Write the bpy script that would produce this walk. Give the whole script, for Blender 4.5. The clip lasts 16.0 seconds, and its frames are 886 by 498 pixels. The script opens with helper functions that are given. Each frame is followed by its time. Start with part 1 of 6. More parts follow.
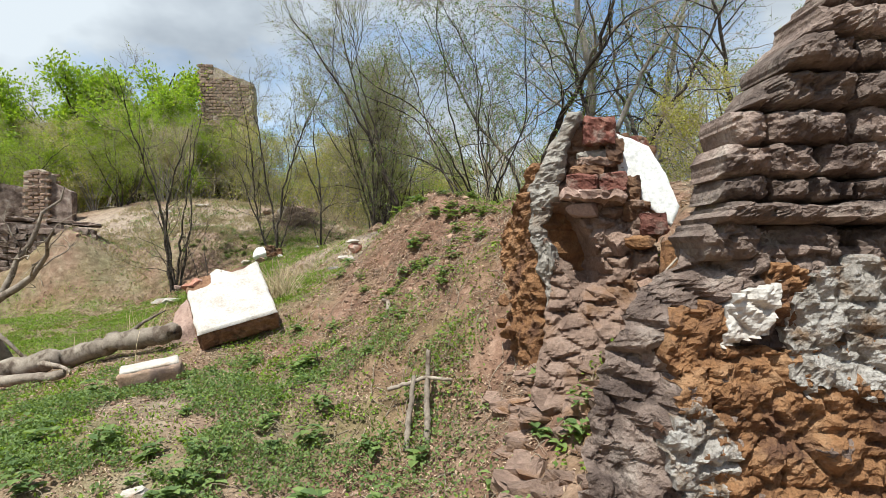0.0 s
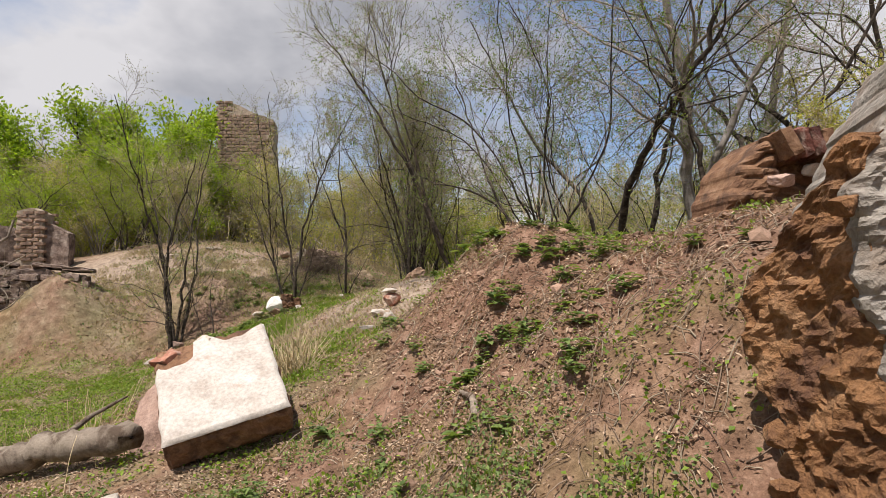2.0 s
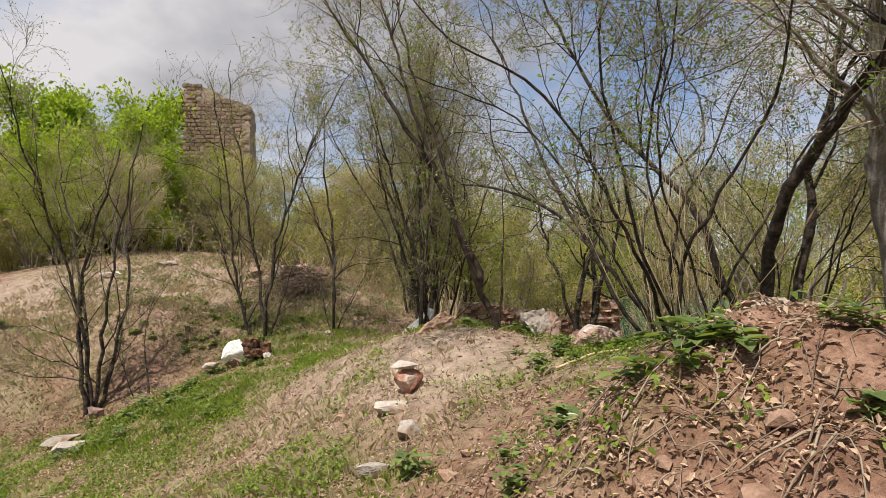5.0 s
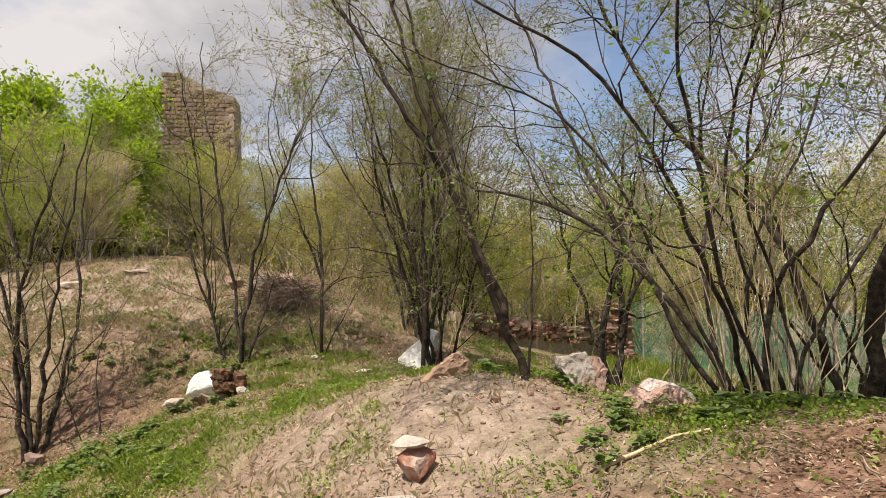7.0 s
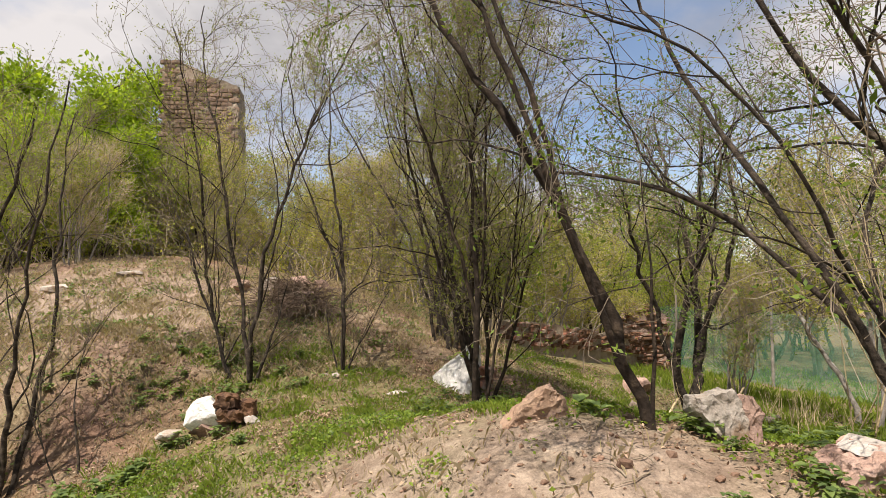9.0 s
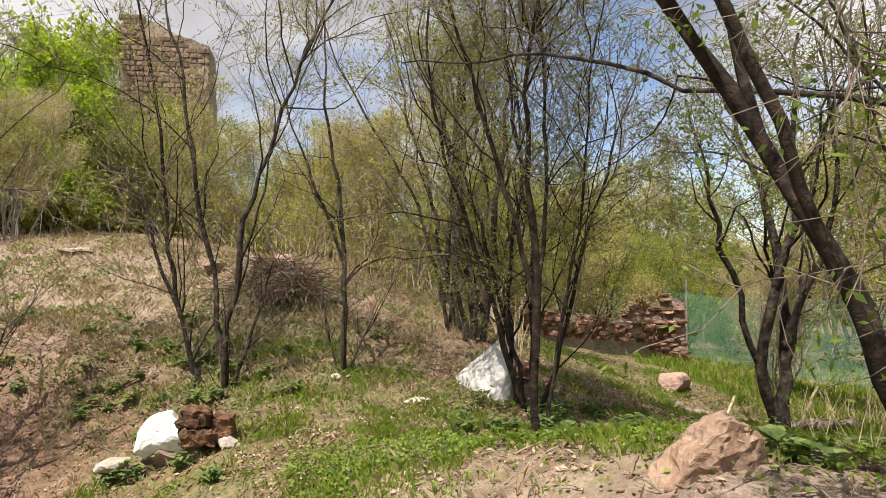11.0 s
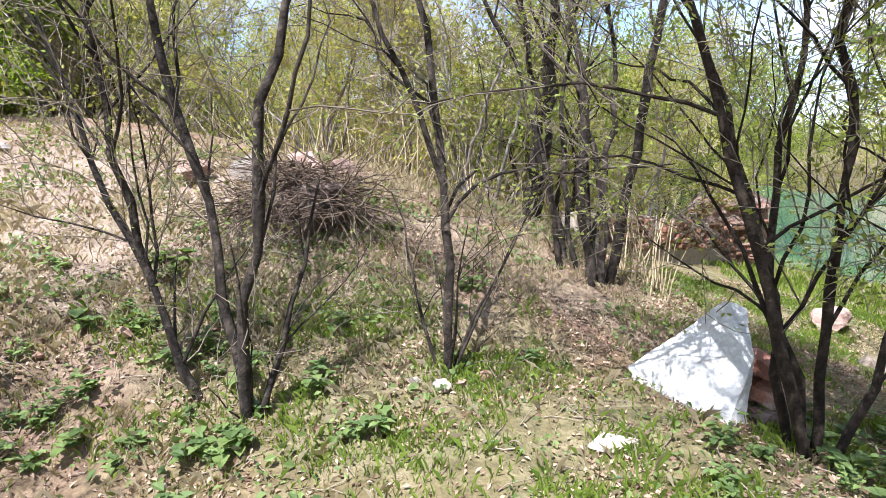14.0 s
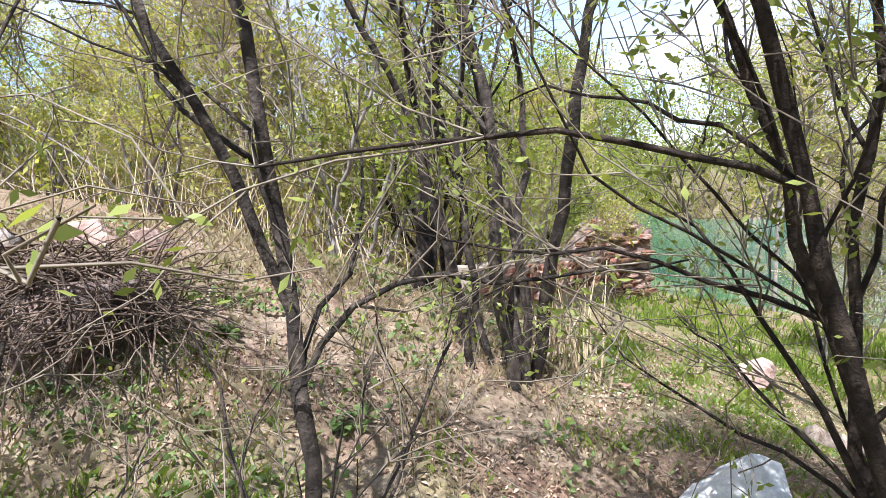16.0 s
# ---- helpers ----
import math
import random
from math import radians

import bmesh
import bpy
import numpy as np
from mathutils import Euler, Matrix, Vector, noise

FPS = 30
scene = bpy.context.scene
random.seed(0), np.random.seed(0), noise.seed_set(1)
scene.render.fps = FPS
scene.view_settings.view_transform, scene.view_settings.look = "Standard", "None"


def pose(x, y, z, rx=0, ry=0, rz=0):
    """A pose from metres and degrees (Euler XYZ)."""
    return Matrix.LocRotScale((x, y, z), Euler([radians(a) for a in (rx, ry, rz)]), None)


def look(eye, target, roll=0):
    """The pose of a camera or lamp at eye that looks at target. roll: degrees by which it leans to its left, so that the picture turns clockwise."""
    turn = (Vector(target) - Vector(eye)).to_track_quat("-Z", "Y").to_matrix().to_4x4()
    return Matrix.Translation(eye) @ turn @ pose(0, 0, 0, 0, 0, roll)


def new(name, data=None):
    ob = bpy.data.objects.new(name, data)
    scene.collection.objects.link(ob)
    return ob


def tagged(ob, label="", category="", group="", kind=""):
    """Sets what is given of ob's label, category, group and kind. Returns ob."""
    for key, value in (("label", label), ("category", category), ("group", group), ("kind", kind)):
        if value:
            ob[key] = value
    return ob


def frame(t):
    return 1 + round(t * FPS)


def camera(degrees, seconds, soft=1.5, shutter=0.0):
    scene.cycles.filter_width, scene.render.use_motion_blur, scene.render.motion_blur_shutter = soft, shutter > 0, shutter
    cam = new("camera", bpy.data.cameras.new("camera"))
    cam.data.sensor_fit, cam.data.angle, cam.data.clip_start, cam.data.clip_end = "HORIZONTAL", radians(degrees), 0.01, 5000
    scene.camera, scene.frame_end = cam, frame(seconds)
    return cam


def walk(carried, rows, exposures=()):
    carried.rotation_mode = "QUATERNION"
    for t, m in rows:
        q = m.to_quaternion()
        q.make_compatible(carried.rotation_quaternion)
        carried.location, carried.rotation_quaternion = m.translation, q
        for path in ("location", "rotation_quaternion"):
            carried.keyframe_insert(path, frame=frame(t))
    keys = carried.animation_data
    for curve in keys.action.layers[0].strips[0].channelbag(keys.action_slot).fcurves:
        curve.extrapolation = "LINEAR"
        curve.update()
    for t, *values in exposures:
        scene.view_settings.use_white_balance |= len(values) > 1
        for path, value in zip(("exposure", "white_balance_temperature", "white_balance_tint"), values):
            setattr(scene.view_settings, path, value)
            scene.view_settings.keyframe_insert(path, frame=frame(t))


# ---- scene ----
cam = camera(75.0, 16.0, soft=0.4)
METRES, EYE, TILT, LEAN, TURN = 14.0, 1.55, 0.0, 0.0, 0.0
ROWS = [
    (0.0, 0.0, 0.0, 0.0, -0.0, -0.0, 0.0),
    (0.5, -0.0075, 0.0285, 0.0018, 1.17, 0.15, -0.18),
    (1.0, -0.015, 0.0691, -0.0011, 1.2, 0.35, -0.26),
    (1.5, -0.0314, 0.1063, 0.0021, 1.41, 0.59, -0.24),
    (2.0, -0.0412, 0.1501, 0.0062, 1.82, 4.47, -0.04),
    (2.5, -0.0477, 0.1877, 0.0133, 1.83, 1.31, -0.06),
    (3.0, -0.0544, 0.2262, 0.0255, 1.93, 2.63, -0.04),
    (3.5, -0.0584, 0.2714, 0.0306, 1.55, 2.18, 0.05),
    (4.0, -0.0663, 0.3093, 0.039, 1.28, 3.23, 0.23),
    (6.5, -0.0953, 0.4426, 0.0715, 0.4, 4.11, 0.02),
    (7.0, -0.0963, 0.4598, 0.0777, 0.21, 3.43, 0.05),
    (7.5, -0.1078, 0.48, 0.0811, 0.37, 5.07, -0.2),
    (8.0, -0.1184, 0.5041, 0.0792, 0.3, 2.93, -0.15),
    (8.5, -0.1268, 0.529, 0.0806, 0.38, 3.57, -0.09),
    (9.0, -0.133, 0.5485, 0.082, 0.36, 3.44, -0.0),
    (11.5, -0.1826, 0.6848, 0.073, -3.17, 0.88, -0.06),
    (12.0, -0.1954, 0.719, 0.0711, -3.89, -3.1, 0.02),
    (12.5, -0.2117, 0.7557, 0.0738, -3.94, -5.7, -0.04),
    (13.0, -0.2303, 0.7882, 0.0764, -4.36, -12.26, -0.2),
    (13.5, -0.2353, 0.8151, 0.0839, -4.08, -9.31, 0.21),
    (14.0, -0.2424, 0.8387, 0.0925, -4.25, -9.78, 0.18),
    (14.5, -0.2476, 0.8642, 0.0955, -4.71, -12.24, 0.25),
    (15.0, -0.2426, 0.8919, 0.1004, -10.29, -13.44, 0.93),
    (15.5, -0.2355, 0.9177, 0.106, -15.1, -10.4, 1.52),
    (16.0, -0.2294, 0.9428, 0.1075, -17.24, -7.56, 1.65),
]
walk(cam, [(t, pose(0, 0, EYE, TILT, LEAN, TURN) @ pose(METRES * x, METRES * y, METRES * z, 90 + pitch, roll, yaw)) for t, x, y, z, yaw, pitch, roll in ROWS],
     ((0.0, 0.64, 5950, 3), (0.4, 0.44, 6500, 13), (4.0, 0.36, 6550, 13), (6.5, 0.46, 6900, 14), (9.0, 0.54, 6900, 14), (11.5, 0.8, 6650, 13), (12.5, 1.14, 6250, 13), (13.5, 1.34, 5650, 14), (14.5, 1.42, 5500, 14), (16.0, 1.45, 5500, 14)))

# ---- light: high sun over the walker's left shoulder, broken cloud ----
SUN_AZ, SUN_EL = radians(214), radians(64)
world = bpy.data.worlds.new("sky")
scene.world = world
world.use_nodes = True


def build_sky():
    nt = world.node_tree
    nt.nodes.clear()
    out = nt.nodes.new("ShaderNodeOutputWorld")
    sky = nt.nodes.new("ShaderNodeTexSky")
    sky.sky_type, sky.sun_disc = "NISHITA", False
    sky.sun_elevation, sky.sun_rotation = SUN_EL, SUN_AZ
    sky.air_density, sky.dust_density = 1.0, 0.6
    blue = nt.nodes.new("ShaderNodeBackground")
    blue.inputs["Strength"].default_value = 0.112
    cloud = nt.nodes.new("ShaderNodeBackground")
    cloud.inputs["Strength"].default_value = 0.61
    co = nt.nodes.new("ShaderNodeTexCoord")
    mp = nt.nodes.new("ShaderNodeMapping")
    mp.inputs["Scale"].default_value = (1.0, 1.0, 1.7)
    mp.inputs["Location"].default_value = (0.37, 0.2, 0.1)
    cover = nt.nodes.new("ShaderNodeTexNoise")
    cover.inputs["Scale"].default_value, cover.inputs["Detail"].default_value = 2.1, 7.0
    cover.inputs["Roughness"].default_value = 0.52
    ramp = nt.nodes.new("ShaderNodeValToRGB")
    ramp.color_ramp.elements[0].position, ramp.color_ramp.elements[1].position = 0.40, 0.56
    body = nt.nodes.new("ShaderNodeTexNoise")
    body.inputs["Scale"].default_value, body.inputs["Detail"].default_value = 3.4, 5.0
    shade = nt.nodes.new("ShaderNodeValToRGB")
    shade.color_ramp.elements[0].position, shade.color_ramp.elements[1].position = 0.36, 0.62
    shade.color_ramp.elements[0].color = (0.46, 0.48, 0.53, 1)
    shade.color_ramp.elements[1].color = (0.92, 0.92, 0.94, 1)
    mix = nt.nodes.new("ShaderNodeMixShader")
    nt.links.new(co.outputs["Generated"], mp.inputs["Vector"])
    nt.links.new(mp.outputs["Vector"], cover.inputs["Vector"])
    nt.links.new(mp.outputs["Vector"], body.inputs["Vector"])
    nt.links.new(cover.outputs["Fac"], ramp.inputs["Fac"])
    nt.links.new(body.outputs["Fac"], shade.inputs["Fac"])
    nt.links.new(shade.outputs["Color"], cloud.inputs["Color"])
    nt.links.new(sky.outputs["Color"], blue.inputs["Color"])
    nt.links.new(ramp.outputs["Color"], mix.inputs["Fac"])
    nt.links.new(blue.outputs["Background"], mix.inputs[1])
    nt.links.new(cloud.outputs["Background"], mix.inputs[2])
    nt.links.new(mix.outputs["Shader"], out.inputs["Surface"])


build_sky()
sun = new("sun", bpy.data.lights.new("sun", "SUN"))
sun.data.energy, sun.data.angle, sun.data.color = 5.0, radians(0.55), (1.0, 0.95, 0.87)
sun.matrix_basis = look((math.sin(SUN_AZ) * 30, math.cos(SUN_AZ) * 30, 30 * math.tan(SUN_EL)), (0, 0, 0))
scene.view_settings.exposure = 0.0


# ---- materials ----
def noise_node(nt, scale, detail=5.0, rough=0.6, coord=None):
    n = nt.nodes.new("ShaderNodeTexNoise")
    n.inputs["Scale"].default_value, n.inputs["Detail"].default_value = scale, detail
    n.inputs["Roughness"].default_value = rough
    nt.links.new(coord, n.inputs["Vector"])
    return n.outputs["Fac"]


def ramp_node(nt, fac, stops):
    r = nt.nodes.new("ShaderNodeValToRGB")
    e = r.color_ramp.elements
    while len(e) < len(stops):
        e.new(0.5)
    for el, (pos, col) in zip(e, stops):
        el.position, el.color = pos, (*col, 1)
    nt.links.new(fac, r.inputs["Fac"])
    return r.outputs["Color"]


def mix_node(nt, fac, a, b, blend="MIX"):
    m = nt.nodes.new("ShaderNodeMix")
    m.data_type, m.blend_type = "RGBA", blend
    for sock, v in ((m.inputs[0], fac), (m.inputs[6], a), (m.inputs[7], b)):
        if isinstance(v, bpy.types.NodeSocket):
            nt.links.new(v, sock)
        else:
            sock.default_value = v if isinstance(v, float) else (*v, 1)
    return m.outputs[2]


def surface(name, stops, scale=6.0, fine=60.0, rough=0.9, bump=0.35, vary=0.0, stain=None, stain_scale=1.7, metal=0.0, stain_at=(0.5, 0.62), bump_dist=0.01, island=False):
    """A worn natural surface: coarse colour drift, fine grain, optional stains, relief at two scales."""
    m = bpy.data.materials.new(name)
    m.use_nodes = True
    nt = m.node_tree
    bsdf = nt.nodes["Principled BSDF"]
    co = nt.nodes.new("ShaderNodeTexCoord").outputs["Object"]
    if island:
        co = nt.nodes.new("ShaderNodeNewGeometry").outputs["Position"]
    big = noise_node(nt, scale, 6.0, 0.6, co)
    small = noise_node(nt, fine, 4.0, 0.7, co)
    col = ramp_node(nt, big, stops)
    grain = ramp_node(nt, small, ((0.3, (0.62, 0.62, 0.62)), (0.7, (1.2, 1.2, 1.2))))
    col = mix_node(nt, 0.75, col, grain, "MULTIPLY")
    if stain:
        s = noise_node(nt, stain_scale, 7.0, 0.65, co)
        mask = ramp_node(nt, s, ((stain_at[0], (0, 0, 0)), (stain_at[1], (1, 1, 1))))
        col = mix_node(nt, mask, col, stain)
    if vary:
        info = nt.nodes.new("ShaderNodeNewGeometry").outputs["Random Per Island"] if island else nt.nodes.new("ShaderNodeObjectInfo").outputs["Random"]
        v = ramp_node(nt, info, ((0.0, (1 - vary,) * 3), (1.0, (1 + vary,) * 3)))
        col = mix_node(nt, 1.0, col, v, "MULTIPLY")
    nt.links.new(col, bsdf.inputs["Base Color"])
    bsdf.inputs["Roughness"].default_value, bsdf.inputs["Metallic"].default_value = rough, metal
    bsdf.inputs["Specular IOR Level"].default_value = 0.25
    if bump:
        b2 = nt.nodes.new("ShaderNodeBump")
        b2.inputs["Strength"].default_value, b2.inputs["Distance"].default_value = bump, bump_dist * 3
        nt.links.new(big, b2.inputs["Height"])
        b1 = nt.nodes.new("ShaderNodeBump")
        b1.inputs["Strength"].default_value, b1.inputs["Distance"].default_value = bump, bump_dist
        nt.links.new(small, b1.inputs["Height"])
        nt.links.new(b2.outputs["Normal"], b1.inputs["Normal"])
        nt.links.new(b1.outputs["Normal"], bsdf.inputs["Normal"])
    return m


def leaf_material(name, dark, light, through_light=0.35, spread=0.0):
    m = bpy.data.materials.new(name)
    m.use_nodes = True
    nt = m.node_tree
    bsdf = nt.nodes["Principled BSDF"]
    geo = nt.nodes.new("ShaderNodeNewGeometry")
    col = ramp_node(nt, geo.outputs["Random Per Island"], ((0.0, dark), (1.0, light)))
    nt.links.new(col, bsdf.inputs["Base Color"])
    bsdf.inputs["Roughness"].default_value = 0.55
    bsdf.inputs["Specular IOR Level"].default_value = 0.3
    tr = nt.nodes.new("ShaderNodeBsdfTranslucent")
    nt.links.new(mix_node(nt, 1.0, col, (1.3, 1.25, 0.6), "MULTIPLY"), tr.inputs["Color"])
    mx = nt.nodes.new("ShaderNodeMixShader")
    mx.inputs["Fac"].default_value = through_light
    nt.links.new(bsdf.outputs["BSDF"], mx.inputs[1])
    nt.links.new(tr.outputs["BSDF"], mx.inputs[2])
    nt.links.new(mx.outputs["Shader"], nt.nodes["Material Output"].inputs["Surface"])
    return m


BARK = surface("bark", ((0.3, (0.016, 0.012, 0.009)), (0.5, (0.05, 0.039, 0.03)), (0.75, (0.16, 0.125, 0.095))), 14, 80, 0.95, 0.9, 0.18)
BARK_GREY = surface("bark_grey", ((0.3, (0.16, 0.14, 0.12)), (0.6, (0.3, 0.27, 0.24)), (0.8, (0.42, 0.4, 0.37))), 7, 60, 0.95, 0.5, 0.12)
BARK_BROWN = surface("bark_brown", ((0.3, (0.016, 0.011, 0.008)), (0.55, (0.042, 0.03, 0.021)), (0.78, (0.13, 0.095, 0.066))), 14, 70, 0.95, 0.8, 0.15)
TWIG = surface("twig", ((0.3, (0.15, 0.115, 0.08)), (0.55, (0.26, 0.21, 0.15)), (0.75, (0.37, 0.32, 0.24))), 3, 30, 0.85, 0.0, 0.2)
TWIG_GREY = surface("twig_grey", ((0.3, (0.34, 0.26, 0.19)), (0.55, (0.5, 0.4, 0.3)), (0.75, (0.6, 0.52, 0.42))), 3, 30, 0.85, 0.0, 0.2)
BRUSH = surface("dead_brush", ((0.3, (0.07, 0.048, 0.034)), (0.55, (0.17, 0.12, 0.085)), (0.75, (0.3, 0.225, 0.16))), 6, 40, 0.9, 0.0, 0.0, island=True)
DEAD_TWIG = surface("dead_twig", ((0.3, (0.09, 0.06, 0.042)), (0.55, (0.22, 0.155, 0.11)), (0.75, (0.42, 0.33, 0.24))), 2.5, 30, 0.9, 0.0, 0.0, island=True)
DRY = surface("dry_stalk", ((0.3, (0.42, 0.31, 0.17)), (0.7, (0.66, 0.54, 0.34))), 9, 60, 0.8, 0.2, 0.2, island=True)
DEADWOOD = surface("dead_wood", ((0.3, (0.17, 0.13, 0.1)), (0.6, (0.33, 0.27, 0.21)), (0.8, (0.5, 0.43, 0.35))), 5, 60, 0.95, 0.6, 0.2, (0.1, 0.07, 0.05), 6)
BRICK = surface("red_brick", ((0.3, (0.2, 0.085, 0.055)), (0.55, (0.33, 0.15, 0.1)), (0.8, (0.42, 0.25, 0.18))), 7, 70, 0.95, 0.6, 0.3, (0.4, 0.31, 0.25), 5.0)
BRICK_PALE = surface("weathered_brick", ((0.3, (0.24, 0.15, 0.1)), (0.55, (0.38, 0.26, 0.18)), (0.8, (0.5, 0.39, 0.29))), 6, 60, 0.95, 0.6, 0.3, (0.16, 0.11, 0.09), 3.0)
MORTAR = surface("lime_mortar", ((0.3, (0.24, 0.18, 0.13)), (0.7, (0.42, 0.35, 0.27))), 9, 80, 0.95, 0.6)
ADOBE = surface("eroded_adobe", ((0.28, (0.09, 0.06, 0.048)), (0.5, (0.25, 0.18, 0.145)), (0.75, (0.44, 0.36, 0.3))), 5, 45, 0.95, 1.0, 0.3, (0.08, 0.055, 0.045), 3.0, bump_dist=0.025)
ORANGE_MUD = surface("ochre_mud_plaster", ((0.3, (0.13, 0.062, 0.03)), (0.52, (0.28, 0.14, 0.062)), (0.8, (0.44, 0.27, 0.15))), 6, 60, 0.95, 1.0, 0.0, (0.12, 0.06, 0.035), 4.0, bump_dist=0.02)
PLASTER = surface("white_plaster", ((0.3, (0.36, 0.3, 0.25)), (0.5, (0.49, 0.44, 0.39)), (0.75, (0.58, 0.545, 0.5))), 4, 40, 0.85, 0.5, 0.0, (0.34, 0.25, 0.19), 4.5, stain_at=(0.6, 0.7))
WHITEWASH = surface("whitewashed_plaster", ((0.3, (0.64, 0.61, 0.56)), (0.7, (0.8, 0.78, 0.74))), 4, 40, 0.8, 0.25, 0.0, (0.5, 0.46, 0.4), 5.0, stain_at=(0.64, 0.76))
PLASTER_GREY = surface("grey_lime_render", ((0.3, (0.17, 0.145, 0.12)), (0.55, (0.31, 0.275, 0.235)), (0.8, (0.47, 0.43, 0.38))), 7, 40, 0.95, 0.8, 0.0, (0.22, 0.17, 0.13), 3.0, bump_dist=0.015)
LIME = surface("rough_lime", ((0.3, (0.2, 0.165, 0.13)), (0.52, (0.38, 0.34, 0.3)), (0.8, (0.56, 0.52, 0.47))), 9, 50, 0.95, 1.0, 0.0, (0.2, 0.13, 0.08), 7.0, stain_at=(0.52, 0.62), bump_dist=0.02)
FRAG = surface("broken_masonry", ((0.28, (0.15, 0.095, 0.07)), (0.52, (0.3, 0.2, 0.15)), (0.78, (0.46, 0.34, 0.27))), 6, 55, 0.95, 0.9, 0.2, (0.2, 0.11, 0.06), 3.0, bump_dist=0.015)
OLD_RED = surface("dark_red_brick", ((0.3, (0.085, 0.03, 0.023)), (0.55, (0.17, 0.066, 0.048)), (0.8, (0.28, 0.15, 0.11))), 9, 60, 0.95, 0.9, 0.25, (0.27, 0.2, 0.16), 7.0, stain_at=(0.54, 0.66))
STONE = surface("pale_field_stone", ((0.3, (0.33, 0.28, 0.23)), (0.6, (0.52, 0.47, 0.41)), (0.8, (0.64, 0.6, 0.54))), 6, 60, 0.92, 0.7, 0.2, (0.26, 0.18, 0.12), 3.0)
PINK = surface("pinkish_rubble", ((0.3, (0.3, 0.19, 0.145)), (0.6, (0.45, 0.31, 0.25)), (0.8, (0.55, 0.43, 0.36))), 5, 50, 0.95, 0.8, 0.22, (0.2, 0.13, 0.1), 4.0)
NET = bpy.data.materials.new("green_netting")
LEAF = leaf_material("leaf_green", (0.08, 0.14, 0.02), (0.2, 0.28, 0.045), 0.42)
LEAF_FRESH = leaf_material("leaf_fresh", (0.15, 0.2, 0.025), (0.34, 0.42, 0.06), 0.5)
LEAF_NEAR = leaf_material("leaf_young", (0.14, 0.17, 0.035), (0.32, 0.35, 0.085), 0.45)
LEAF_BRIGHT = leaf_material("leaf_spring", (0.18, 0.28, 0.02), (0.36, 0.48, 0.045), 0.5)
LEAF_OLIVE = leaf_material("leaf_olive", (0.25, 0.25, 0.065), (0.5, 0.48, 0.15), 0.55)
GRASS = leaf_material("grass_blade", (0.13, 0.2, 0.025), (0.32, 0.4, 0.07), 0.45)
WEED = leaf_material("weed_leaf", (0.085, 0.135, 0.045), (0.23, 0.3, 0.09), 0.4)
LITTER = leaf_material("dead_leaf", (0.14, 0.075, 0.045), (0.52, 0.38, 0.26), 0.1)
COVER = leaf_material("cover_leaf", (0.08, 0.14, 0.02), (0.26, 0.36, 0.05), 0.45)
BROWN_BRICK = surface("brown_brick", ((0.3, (0.11, 0.055, 0.032)), (0.55, (0.21, 0.115, 0.065)), (0.8, (0.31, 0.2, 0.13))), 9, 60, 0.95, 0.7, 0.2, (0.08, 0.045, 0.03), 5.0)
STRAW = leaf_material("straw", (0.3, 0.24, 0.15), (0.56, 0.48, 0.32), 0.35)
CLOD = surface("soil_clod", ((0.3, (0.15, 0.088, 0.058)), (0.7, (0.34, 0.22, 0.155))), 9, 70, 0.95, 0.5, 0.3, island=True)


def build_net():
    NET.use_nodes = True
    nt = NET.node_tree
    bsdf = nt.nodes["Principled BSDF"]
    bsdf.inputs["Base Color"].default_value = (0.1, 0.34, 0.2, 1)
    bsdf.inputs["Roughness"].default_value = 0.7
    co = nt.nodes.new("ShaderNodeTexCoord").outputs["Object"]
    col = ramp_node(nt, noise_node(nt, 1.3, 5, 0.6, co), ((0.3, (0.07, 0.27, 0.15)), (0.7, (0.2, 0.42, 0.29))))
    nt.links.new(col, bsdf.inputs["Base Color"])
    clear = nt.nodes.new("ShaderNodeBsdfTransparent")
    mx = nt.nodes.new("ShaderNodeMixShader")
    mx.inputs["Fac"].default_value = 0.38
    nt.links.new(clear.outputs["BSDF"], mx.inputs[1])
    nt.links.new(bsdf.outputs["BSDF"], mx.inputs[2])
    nt.links.new(mx.outputs["Shader"], nt.nodes["Material Output"].inputs["Surface"])


build_net()


# ---- the lie of the land ----
MOUNDS = (
    (0.88, 5.07, 1.11, 0.51), (-0.26, 7.09, 0.55, 0.62), (3.86, 2.94, 3.65, 1.22), (-1.45, 11.36, 1.14, 0.65), (-3.54, 12.61, 1.28, 0.3), (-7.62, 19.19, 4.32, 1.37), (-4.11, 17.35, 0.75, 0.38), (-8.95, 13.69, 0.75, 1.22), (-13.28, 30.81, 5.35, 0.55), (-3.32, 8.32, 0.75, 0.47), (-17.97, -2.35, 6.0, 0.54), (1.56, 8.6, 3.09, 1.24), (-2.22, 17.76, 1.08, 0.3), (-6.59, 14.66, 0.75, 0.67))
HOLLOWS = (
    (1.9, 1.6, 0.7, 0.45), (0.06, 3.41, 0.87, 0.6), (-12.97, 10.69, 5.47, 0.98), (-7.23, 13.76, 1.64, 0.83), (-5.16, 10.02, 2.97, 0.67), (-0.04, 0.53, 2.64, 0.96), (1.5, 16.41, 0.75, 0.47), (2.08, 25.86, 6.0, 0.35), (-9.35, 12.59, 0.75, 0.86), (-0.66, 5.42, 1.07, 0.45))


